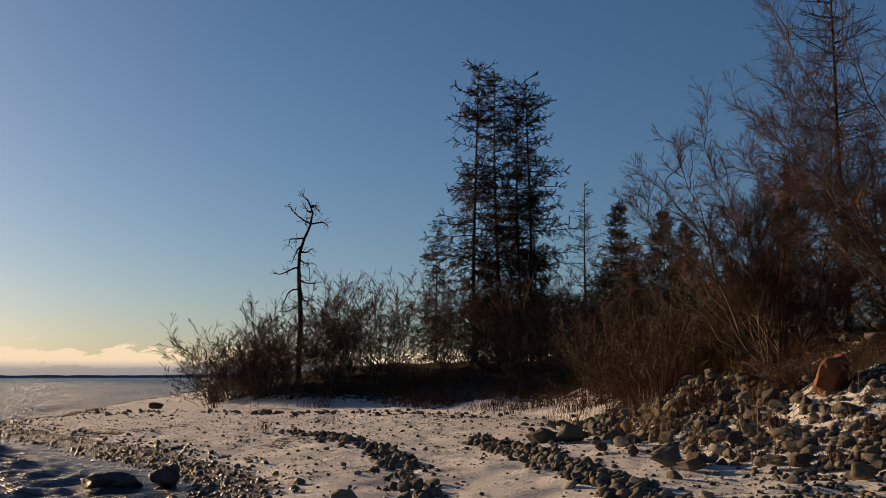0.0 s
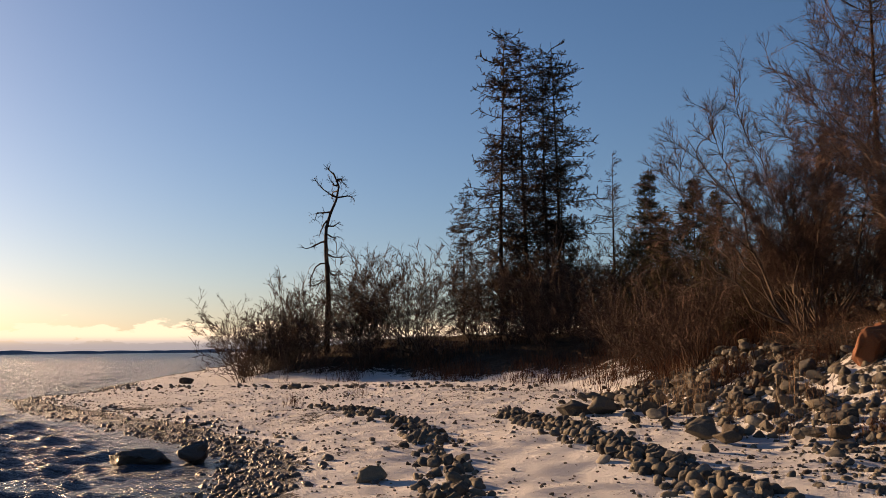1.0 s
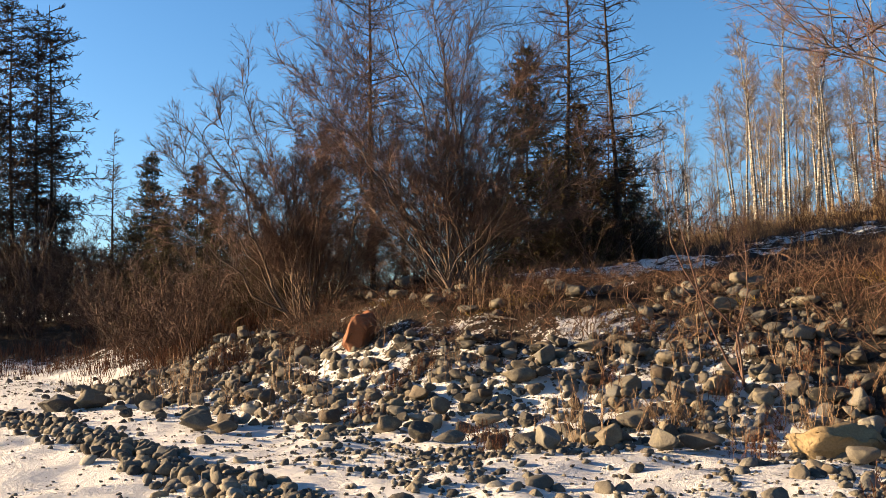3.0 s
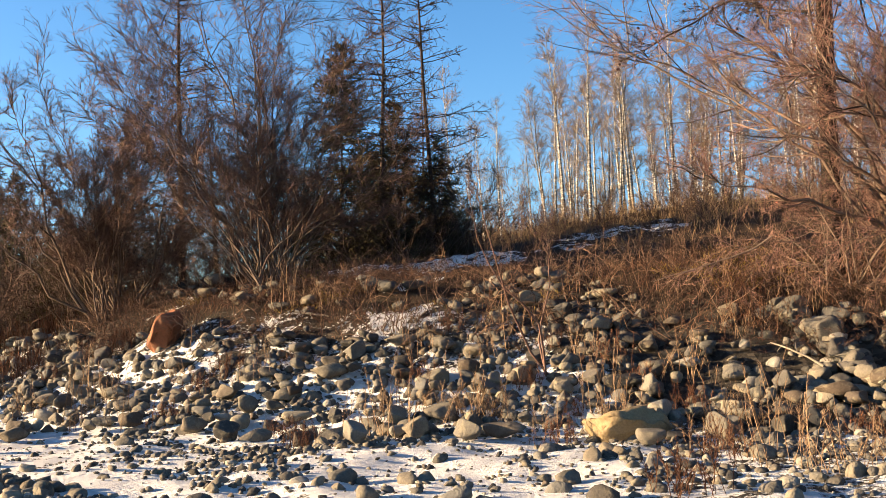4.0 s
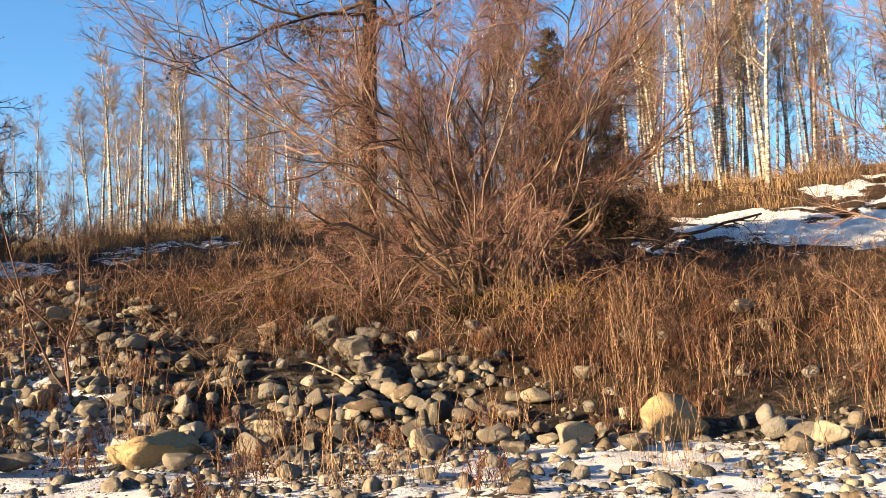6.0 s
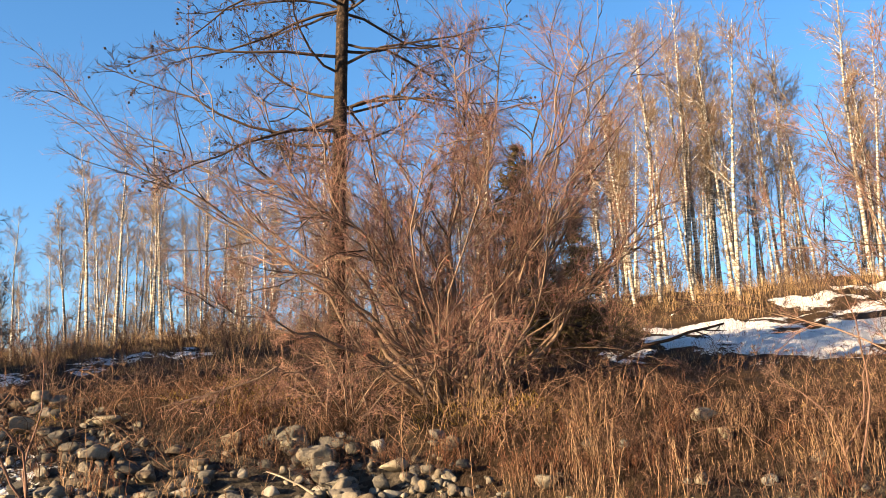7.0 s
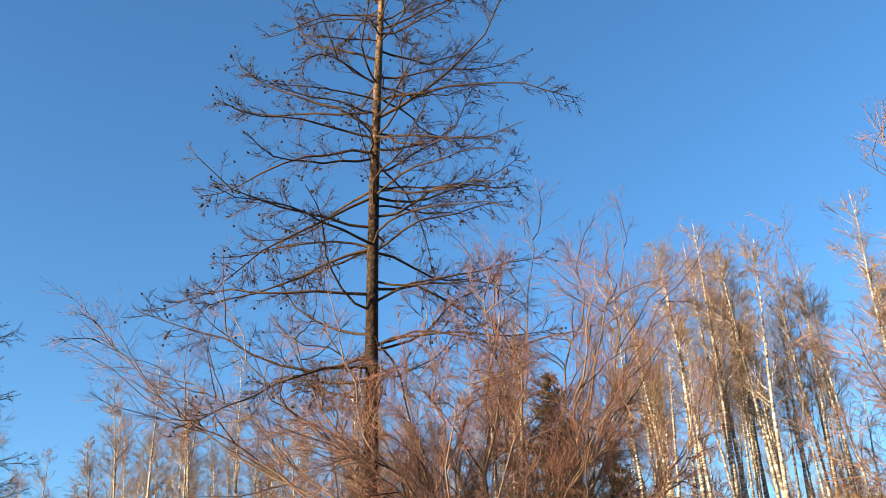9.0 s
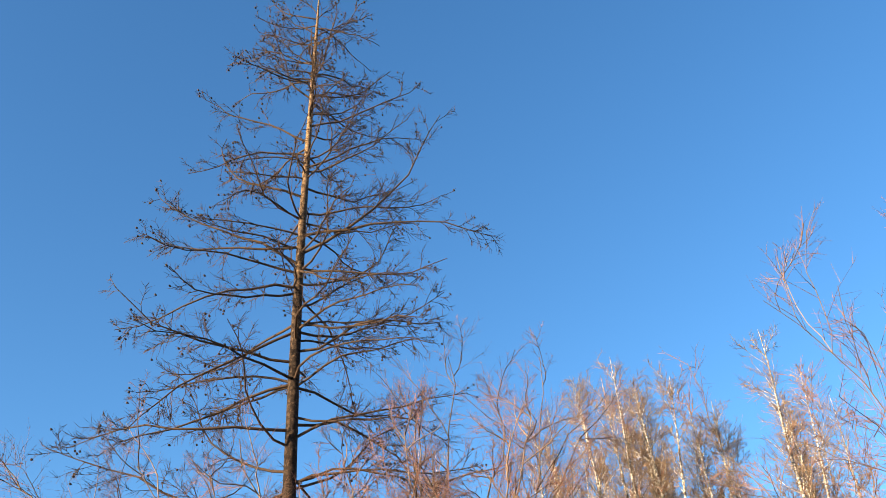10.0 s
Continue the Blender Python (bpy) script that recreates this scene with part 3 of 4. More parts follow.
far_line = [(-16, 47), (-10, 45), (-4, 43.5), (2, 38)]
scatter("beach_rocks", "dark rocks strewn across the far beach", line_spots(rng, far_line, 170, 1.6, 0.1, 0.42), M_STONES, 18)
near_edge = [(-2.8, 7), (-3.0, 12.4), (-3.5, 14.8), (-4.0, 17.3), (-5.8, 20.5), (-8, 23.5)]
scatter("shore_cobbles", "wet grey cobbles washed along the near waterline", line_spots(rng, near_edge, 900, 0.42, 0.03, 0.13) + line_spots(rng, near_edge, 150, 0.4, 0.1, 0.22), M_WET, 13)


def region(rng, n, keep, xlo, xhi, ylo, yhi, lo, hi, power=2.0):
    x, y = rng.uniform(xlo, xhi, n), rng.uniform(ylo, yhi, n)
    s, w = zones(x, y)
    ok = rng.uniform(0, 1, n) < keep(x, y, s, w)
    return [(a, b, lo + (hi - lo) * rng.uniform(0, 1) ** power, 0.0) for a, b in zip(x[ok], y[ok])]


def between(x, y):
    """One in the sector where the stones climb highest."""
    az = np.degrees(np.arctan2(x, y))
    return step(az, 34, 41) * (1 - step(az, 45, 51))


def stony(x, y, s):
    """How freely stones show: weeds and litter take over under and beside the willow."""
    az = np.degrees(np.arctan2(x, y))
    return (1 - 0.93 * step(az, 63, 67) * step(s, 0.0, 0.9)) * (1 - 0.75 * step(az, 47, 50) * (1 - step(az, 55, 58)) * step(s, 1.0, 2.0))


beach = region(rng, 5200, lambda x, y, s, w: 0.55 * step(w, 0.5, 1.5) * (1 - step(s, -1, 0.5)), -18, 13, 6, 46, 0.05, 0.2, 3.0)
scatter("beach_pebbles", "grey pebbles poking through crusted snow", beach, M_STONES, 4)
grit = region(rng, 16000, lambda x, y, s, w: (0.35 + 0.5 * (lumps(x, y, 2.5, 61) > 0)) * step(w, 0.4, 1.2) * (1 - step(s, -1, 0.5)), -17, 12, 7, 40, 0.025, 0.085, 2.0)
scatter("beach_grit", "small dark pebbles frozen into the snow crust", grit, M_STONES, 14, 0.2, PEBBLES)
slope = region(rng, 25000, lambda x, y, s, w: stony(x, y, s) * (0.26 + 0.59 * step(s, -0.8, 1.0)) * (1 - 0.8 * (1 - step(np.degrees(np.arctan2(x, y)), 24, 38)) * (1 - step(s, -1, 1))) * step(s, -7, -2) ** (1 - 0.75 * step(np.degrees(np.arctan2(x, y)), 24, 34)) * (1 - step(s, 2.1 + 3.1 * between(x, y), 3.5 + 3.5 * between(x, y))) * np.maximum(step(s, -0.6, 0.4), 0.4 + 0.6 * step(lumps(x, y, 1.5, 64) + 0.5 * lumps(x, y, 0.6, 65), -0.2, 0.12)), 2, 18, -4, 34, 0.07, 0.40, 2.1)
scatter("bank_stones", "grey and tan cobbles covering the foot of the bank", slope, M_STONES, 6)
heap = region(rng, 5200, lambda x, y, s, w: stony(x, y, s) * step(s, -0.8, 0.3) * (1 - step(s, 2.6, 3.8)) * (0.25 + 0.75 * step(lumps(x, y, 2.0, 63), -0.2, 0.2)) * (0.3 + 0.7 * step(np.degrees(np.arctan2(x, y)), 36, 44)) * (np.hypot(x - 8, y - 19.7) > 1.1), 3, 18, -3, 30, 0.2, 0.5, 1.4)
scatter("bank_cobbles", "rounded grey and tan cobbles heaped on the bank face", [(x, y, k, rng.uniform(0, 0.16)) for x, y, k, _ in heap], M_STONES, 16, 0.2, SHAPES[4:10])
shingle = region(rng, 60000, lambda x, y, s, w: step(s, -7.5, -4.5) * (1 - step(s, -0.5, 2.5)) * step(np.degrees(np.arctan2(x, y)), 14, 30) * (1 - 0.6 * step(np.degrees(np.arctan2(x, y)), 54, 64)) * np.clip(0.12 + 0.9 * step(lumps(x, y, 1.7, 71) + 0.6 * lumps(x, y, 0.6, 72), -0.15, 0.25), 0, 1), 2, 18, -5, 30, 0.05, 0.2, 2.2)
scatter("shingle", "small mixed grey and tan stones crowding the snow", shingle, M_STONES, 17, 0.2, SHAPES[:4] + PEBBLES)

BOULDER_MESHES = []
for i, (v, f) in enumerate(SHAPES[8:]):
    BOULDER_MESHES.append(mesh_data("boulder", v, f, M_BOULDER))


def angular(seed, mat):
    """A blocky boulder with broken faces."""
    rng = np.random.default_rng(seed)
    v, f = rock_shape(seed, 4, 0.8, 0.55)
    for _ in range(8):
        nrm, off = unit(rng.normal(0, 1, 3)), rng.uniform(0.2, 0.34)
        v = v - np.outer(np.maximum(v @ nrm - off, 0), nrm)
    v = v + 0.012 * np.sin(v[:, [1, 2, 0]] * 31 + seed) + 0.006 * np.sin(v[:, [2, 0, 1]] * 67)
    v = v / (v.max(0) - v.min(0))
    return mesh_data("boulder", v, f, mat)


def boulder(x, y, sx, sy, sz, turn, label, mesh=0, mat=None, group="", rise=0.32, tilt=0.0):
    me = angular(700 + mesh, mat) if mat else BOULDER_MESHES[mesh % 6]
    ob = tagged(new("boulder", me), label, "boulder", group)
    ob.matrix_basis = pose(x, y, float(height(x, y)) + sz * rise, tilt, 0, turn) @ Matrix.Diagonal((sx, sy, sz, 1))
    return ob


for i in range(300):
    while True:
        x, y = rng.uniform(3, 18), rng.uniform(-3, 30)
        s, w = zones(np.array([x]), np.array([y]))
        if math.hypot(x - 8, y - 19.7) > 1.2 and -1.6 < s[0] < (3.2 if x < 9.5 else 3.9) + 2.4 * (9.5 < x < 1.05 * y) and rng.uniform() < (0.35 + 0.5 * (s[0] > 0.3)) * float(stony(x, y, s[0])):
            break
    k = rng.uniform(0.28, 0.55)
    boulder(x, y, k * rng.uniform(0.9, 1.3), k, k * rng.uniform(0.8, 1.1), rng.uniform(0, 360), "rounded grey boulder among cobbles on the bank", i, group="boulders on the bank")
for i in range(34):
    f, g = rng.uniform(0, 1), rng.normal(0, 0.5)
    k = rng.uniform(0.36, 0.66)
    boulder(14.3 - 1.3 * f + 0.6 * g, 9.6 - 2.3 * f + g, k * rng.uniform(0.9, 1.25), k * rng.uniform(0.8, 1), k * rng.uniform(0.8, 1.05), rng.uniform(0, 360), "rounded pale boulder in a heap under the willow", i, group="boulders heaped under the willow", rise=0.28 + 0.14 * rng.uniform(0, 1))
boulder(8.0, 19.9, 1.0, 0.8, 1.0, 20, "rust-red boulder standing out on the bank edge", 1, M_RED, rise=0.3)
boulder(9.6, 9.2, 1.15, 0.7, 0.62, -42, "large tan angular boulder at the foot of the bank", 2, M_TAN, rise=0.25)
boulder(13.0, 3.75, 1.2, 0.75, 0.72, -15, "pale tan block of stone behind dry weeds", 4, M_TAN)
boulder(2.5, 24.8, 1.1, 0.75, 0.5, 10, "dark grey boulder on the snowy beach", 5, M_BOULDER)
boulder(3.3, 24.5, 0.8, 0.6, 0.46, 60, "pale grey boulder on the snowy beach", 6, M_BOULDER)
boulder(-1.4, 13.6, 0.45, 0.34, 0.3, 20, "dark boulder half sunk in snow", 7, M_BOULDER)
boulder(-5.7, 16.6, 1.05, 0.6, 0.5, 5, "dark wet boulder awash at the lake edge", 2, M_WET, rise=0.42)
boulder(-4.75, 16.9, 0.6, 0.5, 0.5, 40, "wet boulder at the waterline", 3, M_WET, rise=0.4)
boulder(-7.5, 41.5, 0.6, 0.45, 0.4, 15, "brown boulder on the far beach", 1)
boulder(-15.2, 51.5, 1.0, 0.5, 0.55, 20, "dark rock on the tip of the beach", 2)
boulder(4.2, 18.4, 0.7, 0.5, 0.42, 30, "grey boulder at the edge of the snow", 8, M_BOULDER)

# ---- shrubs ----
SHRUBS = []
for sd, st, tall in [(11, 13, 4.0), (12, 12, 3.4), (13, 14, 4.6)]:
    a, b = shrub_meshes(sd, st, tall, 0.5, 7, 5, 2, 0.022, 0.02, 0.010)
    SHRUBS.append([("wood", a.mesh("wood", M_SHADEDWILLOW)), ("crown", b.mesh("crown", M_BRUSH))])
a, b = shrub_meshes(14, 18, 2.6, 0.7, 5, 4, 2, 0.022, 0.02, 0.013)
SHRUBS.append([("wood", a.mesh("wood", M_BRUSH)), ("crown", b.mesh("crown", M_BRUSH))])
a, b = shrub_meshes(15, 12, 2.6, 0.6, 5, 4, 2, 0.016, 0.02, 0.006)
SHRUBS.append([("wood", a.mesh("wood", M_WILLOW)), ("crown", b.mesh("crown", M_TWIG))])

a, b = shrub_meshes(16, 12, 3.8, 0.45, 5, 4, 2, 0.022, 0.02, 0.011)
SHRUBS.append([("wood", a.mesh("wood", M_SHADEDTWIG)), ("crown", b.mesh("crown", M_ASPENTWIG))])


def big_shrub(seed, x, y, stems, tall, spread, label, per_stem=11, per_branch=8, droop=0.06, thick=0.034, turn=0.0, fine=0.0045, woods=None, lean=0.0, limbs=()):
    """A large willow whose stems are parts of their own, each carrying its spray of twigs."""
    rng = np.random.default_rng(seed)
    ob = thing("willow_shrub", label, "shrub", "large bare willows")
    bark, twig = woods or (M_WILLOW, M_TWIG)
    tips = []
    away = unit(np.array([x, y, 0.0]))
    right = np.array([away[1], -away[0], 0.0])
    for k in range(stems + len(limbs)):
        a, b = Tubes(), Tubes()
        if k < len(limbs):
            u, v, z, sag = limbs[k]
            tip = right * u + away * v + np.array([0, 0, z])
            foot = right * (0.09 * u + rng.normal(0, 0.12)) + away * rng.normal(0, 0.25)
            f = np.linspace(0, 1, 15)[:, None]
            elbow = foot + (tip - foot) * 0.42 + np.array([0, 0, sag * z])
            line = (1 - f) ** 2 * foot + 2 * f * (1 - f) * elbow + f ** 2 * tip
            kink = np.cumsum(rng.normal(0, 1, (15, 3)), 0)
            kink = kink - f * kink[-1] - (1 - f) * kink[0]
            line = line + kink * 0.014 * float(np.linalg.norm(tip))
            dress(rng, a, b, line, thick * rng.uniform(1.0, 1.5), float(np.linalg.norm(tip)), per_stem + 4, per_branch, 2, droop, fine)
        else:
            shrub_stem(rng, a, b, stems, tall, spread, per_stem, per_branch, 2, thick, droop, fine)
        stem = part("stem", a.mesh("stem", bark), ob)
        tagged(part("spray", b.mesh("spray", twig), stem), kind="stuff")
        tips += [q[-1] for items in b.lines.values() for q, _ in items[::9]]
    ob.matrix_basis = place(None, x, y, turn) @ Matrix.Rotation(-radians(lean), 4, Vector((x, y, 0)).normalized())
    return [np.array(ob.matrix_basis @ Vector(t)) for t in tips]


# each guided limb: tip to the side, tip away, tip height, how far its elbow lifts
WIDE_LIMBS = [(-7.4, -1.5, 6.0, 0.0), (-6.3, 0.5, 5.8, 0.1), (-5.0, -1.0, 6.2, 0.05), (-5.4, -2.0, 4.4, 0.1), (-4.0, 1.0, 6.6, 0.0), (-3.0, -1.5, 6.4, 0.1), (-1.2, 0.6, 6.9, 0.05), (0.1, -1.2, 6.5, 0.05),
              (1.2, 0.3, 8.7, 0.0), (3.2, 0.2, 8.5, -0.12), (2.2, 0.8, 7.6, 0.0), (0.4, 0.9, 7.6, 0.0), (2.7, -0.6, 7.0, 0.0), (3.9, 0.6, 6.8, -0.05), (2.2, -1.0, 6.4, -0.05), (4.5, -0.6, 4.6, -0.1), (3.1, 0.8, 5.8, -0.05), (-4.3, -2.5, 1.7, 0.5), (3.8, -1.5, 3.4, 0.0), (-2.6, -2.5, 3.2, 0.35)]
FAN_LIMBS = [(-3.7, 0.3, 4.6, 0.1), (-3.1, -0.5, 5.4, 0.05), (-4.3, -0.8, 3.0, 0.2), (-1.8, 0.2, 6.4, 0.0), (0.6, 0.4, 7.0, 0.0), (1.7, -0.4, 5.3, 0.05), (-2.5, 0.6, 5.9, 0.0)]
DARK_LIMBS = [(-2.9, 0.0, 7.3, 0.0), (-1.8, 0.5, 8.5, 0.0), (-0.6, -0.3, 8.9, 0.0), (0.9, 0.3, 8.2, 0.0), (-3.7, -0.6, 5.4, 0.05), (2.2, -0.4, 4.3, 0.15), (2.6, 0.2, 1.6, 0.6)]
WILLOW_TIPS = big_shrub(21, 17.6, 8.0, 40, 6.2, 0.55, "huge bare many-stemmed willow on the bank top", 12, 12, 0.05, 0.046, fine=0.005, limbs=WIDE_LIMBS)
big_shrub(25, 15.9, 9.6, 22, 3.6, 0.75, "lower drooping willow crowding the huge one", 11, 9, 0.2, 0.02, fine=0.005)
big_shrub(22, 8.9, 25.4, 38, 5.7, 0.42, "large bare grey willow above the boulders", 12, 14, 0.03, 0.034, fine=0.0062, woods=(M_SHADEDWILLOW, M_SHADEDTWIG), limbs=FAN_LIMBS)
big_shrub(23, 10.9, 21.0, 34, 7.2, 0.34, "large bare dark willow on the bank edge", 13, 13, 0.03, 0.036, fine=0.0062, woods=(M_SHADEDWILLOW, M_SHADEDTWIG), limbs=DARK_LIMBS)
big_shrub(24, 18.6, -0.9, 20, 9.0, 0.34, "tall bare willow with a few withered leaves", 12, 8, fine=0.006)
rng = np.random.default_rng(31)
spots = []
for i in range(16):
    spots.append((i % 3, rng.uniform(-14, -3), rng.uniform(57, 66), rng.uniform(0, 360), rng.uniform(1.3, 1.9), 0))
for i in range(24):
    spots.append((i % 3, rng.uniform(-14.5, -7), rng.uniform(57, 62), rng.uniform(0, 360), rng.uniform(0.9, 1.4), 0))
for i in range(20):
    spots.append((i % 3, rng.uniform(-4, 13), rng.uniform(56, 72), rng.uniform(0, 360), rng.uniform(1.1, 1.8), 0))
for i in range(36):
    spots.append((i % 3, rng.uniform(6.5, 15), rng.uniform(29, 52), rng.uniform(0, 360), rng.uniform(0.7, 1.35), 0))
for i in range(14):
    spots.append((i % 3, rng.uniform(12, 22), rng.uniform(23, 36), rng.uniform(0, 360), rng.uniform(0.5, 0.9), 0))
for i in range(16):
    spots.append((i % 3, rng.uniform(-1, 10), rng.uniform(60, 67), rng.uniform(0, 360), rng.uniform(1.4, 2.0), 0))
for i in range(20):
    spots.append((3, rng.uniform(-14, 9), rng.uniform(53, 60), rng.uniform(0, 360), rng.uniform(0.9, 1.4), 0))
for i in range(20):
    spots.append((3, rng.uniform(6.4, 10), rng.uniform(28, 52), rng.uniform(0, 360), rng.uniform(0.8, 1.3), 0))
for i in range(26):
    az, d = radians(rng.uniform(30, 95)), rng.uniform(36, 44)
    spots.append((rng.integers(0, 4), math.sin(az) * d, math.cos(az) * d, rng.uniform(0, 360), rng.uniform(0.4, 0.85), 0))
for i in range(44):
    while True:
        x, y = rng.uniform(8, 36), rng.uniform(0, 32)
        q = zones(np.array([x]), np.array([y]))[0][0]
        if 5.5 < q < 24:
            break
    spots.append((4, x, y, rng.uniform(0, 360), rng.uniform(0.25, 0.5), 0))
for i in range(44):
    az, d = radians(rng.uniform(33, 68)), rng.uniform(31, 42)
    spots.append((5 if i % 3 else 3, math.sin(az) * d, math.cos(az) * d, rng.uniform(0, 360), rng.uniform(0.35, 0.7), 0))
for i in range(75):
    az, d = radians(rng.uniform(34, 92)), rng.uniform(43, 72)
    spots.append((5 if i % 4 else 1, math.sin(az) * d, math.cos(az) * d, rng.uniform(0, 360), rng.uniform(0.6, 1.15), 0))
for i in range(9):
    spots.append((i % 3, rng.uniform(8, 13.5), rng.uniform(24, 30), rng.uniform(0, 360), rng.uniform(0.5, 0.9), 0))
plant_group("bare_shrub", "leafless brown willow shrub in a dense thicket", "shrub", "willow thicket", SHRUBS, spots)

# ---- conifers ----
OLD = []
for i in range(3):
    a, b, c = conifer_meshes(60 + i, 20.0, 3.1, 185, -0.34, 10, 0.04, 0.08, 0.0, 0.03, 0.33)
    OLD.append([("trunk", a.mesh("trunk", M_SPRUCEBARK)), ("branchwork", b.mesh("branchwork", M_SPRUCEBARK)), ("crown", c.mesh("crown", M_DRYTWIG))])
plant_group("old_spruce", "tall scraggly half-dead spruce, dark against the sky", "tree", "tall spruces on the point", OLD,
            [(0, 2.2, 68.8, 0, 1.13, 0), (1, 3.95, 68.7, 90, 1.09, 0), (2, 5.5, 68.6, 40, 1.0, 0), (0, 6.7, 69.0, 200, 0.68, 0), (1, -0.5, 66.8, 10, 0.52, 0), (2, 6.3, 68.2, 130, 1.06, -3)])
GREEN = []
for i in range(2):
    a, b, c = conifer_meshes(70 + i, 7.0, 2.5, 230, -0.22, 14, 0.02, 0.04, 0.0, 0.022, 0.9)
    GREEN.append([("trunk", a.mesh("trunk", M_SPRUCEBARK)), ("branchwork", b.mesh("branchwork", M_SPRUCEBARK)), ("crown", c.mesh("crown", M_NEEDLE))])
plant_group("spruce", "dark olive-green spruce with drooping boughs", "tree", "spruces", GREEN,
            [(0, 16.3, 26.3, 0, 1.05, 0), (1, 11.2, 59.8, 30, 1.45, 0), (0, 13.4, 58.5, 70, 1.3, 0), (1, 19.4, 27.5, 80, 0.85, 0), (0, 18.4, 27.6, 10, 0.6, 0), (1, 20.8, 27.0, 160, 0.62, 0), (0, 22.9, 8.6, 50, 0.8, 0), (1, 25.8, 7.9, 10, 0.6, 0),
             (0, 9.2, 47, 20, 0.8, 0), (1, 12.5, 49, 160, 1.0, 0), (1, 11.5, 38, 240, 0.6, 0), (1, 8.6, 30, 200, 0.4, 0), (0, 9.4, 27.5, 10, 0.35, 0), (1, 30.5, -1.5, 10, 0.7, 0), (0, 11.0, 33.5, 10, 0.45, 0)])
THIN = []
for i in range(2):
    a, b, c = conifer_meshes(80 + i, 10.0, 2.0, 150, -0.12, 8, 0.018, 0.1, 0.05, 0.009, 0.6)
    THIN.append([("trunk", a.mesh("trunk", M_SPRUCEBARK)), ("branchwork", b.mesh("branchwork", M_SPRUCEBARK)), ("crown", c.mesh("crown", M_DRYTWIG))])
plant_group("dead_larch", "thin dead larch with bare knobbly branches", "tree", "dead larches", THIN,
            [(0, 17.8, 26.3, 0, 1.2, 0), (1, 20.1, 26.4, 50, 1.2, 0), (0, 12.0, 28.5, 90, 1.25, 0), (1, 9.0, 60.2, 20, 1.15, 0), (0, 16.0, 30.5, 200, 0.9, 0), (1, 14.5, 31.5, 120, 0.8, 0), (0, 21.5, 29.0, 10, 0.7, 0)])


def dead_pine():
    """The tall dead pine behind the willow: trunk, each main limb with its twigs, and cones."""
    rng = np.random.default_rng(90)
    z0 = float(height(16.8, 10.3)) - 0.1
    ob = thing("dead_pine", "tall dead pine with bare limbs and small cones", "tree")
    ob.matrix_basis = pose(16.8, 10.3, z0)
    tr = Tubes()
    zs = np.linspace(0, 22.4 - z0, 16)
    f = zs / zs[-1]
    line = np.stack([0.35 * f + 0.03 * np.sin(9 * f), -0.95 * f ** 1.6, zs], 1)
    tr.add(line, 0.16 * (1 - f) ** 0.75 + 0.015, 10)
    part("trunk", tr.mesh("trunk", M_PINE), ob)
    side = np.array([0.5, -0.87, 0])
    away = np.array([0.87, 0.5, 0])
    # height over the lake, share to the side, share away, rise, length
    limbs = [(8.1, -1, 0.1, -0.08, 5.3), (9.4, -1, -0.2, 0.0, 4.8), (9.7, 1, 0.2, -0.1, 3.4), (10.4, -0.9, 0.5, 0.1, 3.4), (11.2, 1, -0.2, -0.12, 4.0), (11.7, -1, 0.1, 0.0, 4.4),
             (12.3, 0.8, 0.5, 0.0, 3.2), (12.8, -1, -0.2, 0.02, 4.2), (12.9, 1, 0.2, -0.1, 3.3), (13.4, -0.7, 0.1, 0.75, 4.6), (13.7, 0.8, -0.1, 0.62, 5.4), (13.9, -1, 0.3, 0.03, 3.9),
             (14.2, 1, 0.1, 0.05, 4.6), (15.3, -0.8, -0.1, 0.55, 4.0), (15.6, 0.8, 0.5, 0.25, 3.4), (16.2, 0.9, -0.3, 0.3, 3.3), (17.0, -0.8, 0.2, 0.5, 3.4), (17.5, 0.9, 0.1, 0.45, 3.2), (18.4, -0.8, 0.1, 0.6, 2.8), (16.6, -0.9, 0.3, 0.2, 3.0),
             (19.2, 0.8, 0.1, 0.4, 2.6), (19.6, -0.8, 0.2, 0.5, 2.0), (20.2, -0.7, 0.1, 0.6, 1.7), (20.6, 0.8, 0.0, 0.5, 1.6), (21.4, -0.5, 0.1, 0.8, 0.8), (7.6, 0.9, 0.3, 0.05, 2.6), (7.2, -0.8, 0.3, 0.0, 2.4)]
    for k in range(88):
        z = rng.uniform(7.5, 21.5)
        a = rng.uniform(0, 6.283)
        limbs.append((z, math.cos(a), math.sin(a), rng.uniform(-0.15, 0.3), (22.6 - z) * 0.21 + rng.uniform(0.5, 1.8)))
    tips = []
    for z, sx, aw, rise, ln in limbs:
        k = min((z - z0) / zs[-1], 0.985)
        p, _ = along(line, k)
        big = ln > 2.3
        t = Tubes()
        q = bend(rng, p, side * sx + away * aw + np.array([0, 0, rise]), ln, 9, 0.19, 0.008)
        r = 0.011 + 0.0058 * ln
        t.add(q, np.linspace(r, 0.008, 9), 5)
        twigs(rng, t, q, int(6 + 3.4 * ln), 0.12 * ln + 0.42, 0.0095, 2, 0.75, -0.03, 0.2, 0.2)
        part("limb", t.mesh("limb", M_PINELIMB), ob)
        ends = [w[-1] for items in t.lines.values() for w, _ in items[1:]]
        for k in rng.choice(len(ends), 9 if big else 5):
            tips.append(ends[k] + rng.normal(0, 0.015, 3))
    v, f = rock_shape(500, 1)
    v = v * np.array([0.085, 0.085, 0.115])
    cone = mesh_data("cone", v, f, M_PINELIMB)
    order = rng.permutation(len(tips))
    for k in order[:280]:
        part("cone", cone, ob).location = tips[k]
    rest = order[280:]
    vs = np.concatenate([v + tips[k] for k in rest])
    fs = np.concatenate([f + i * len(v) for i, k in enumerate(rest)])
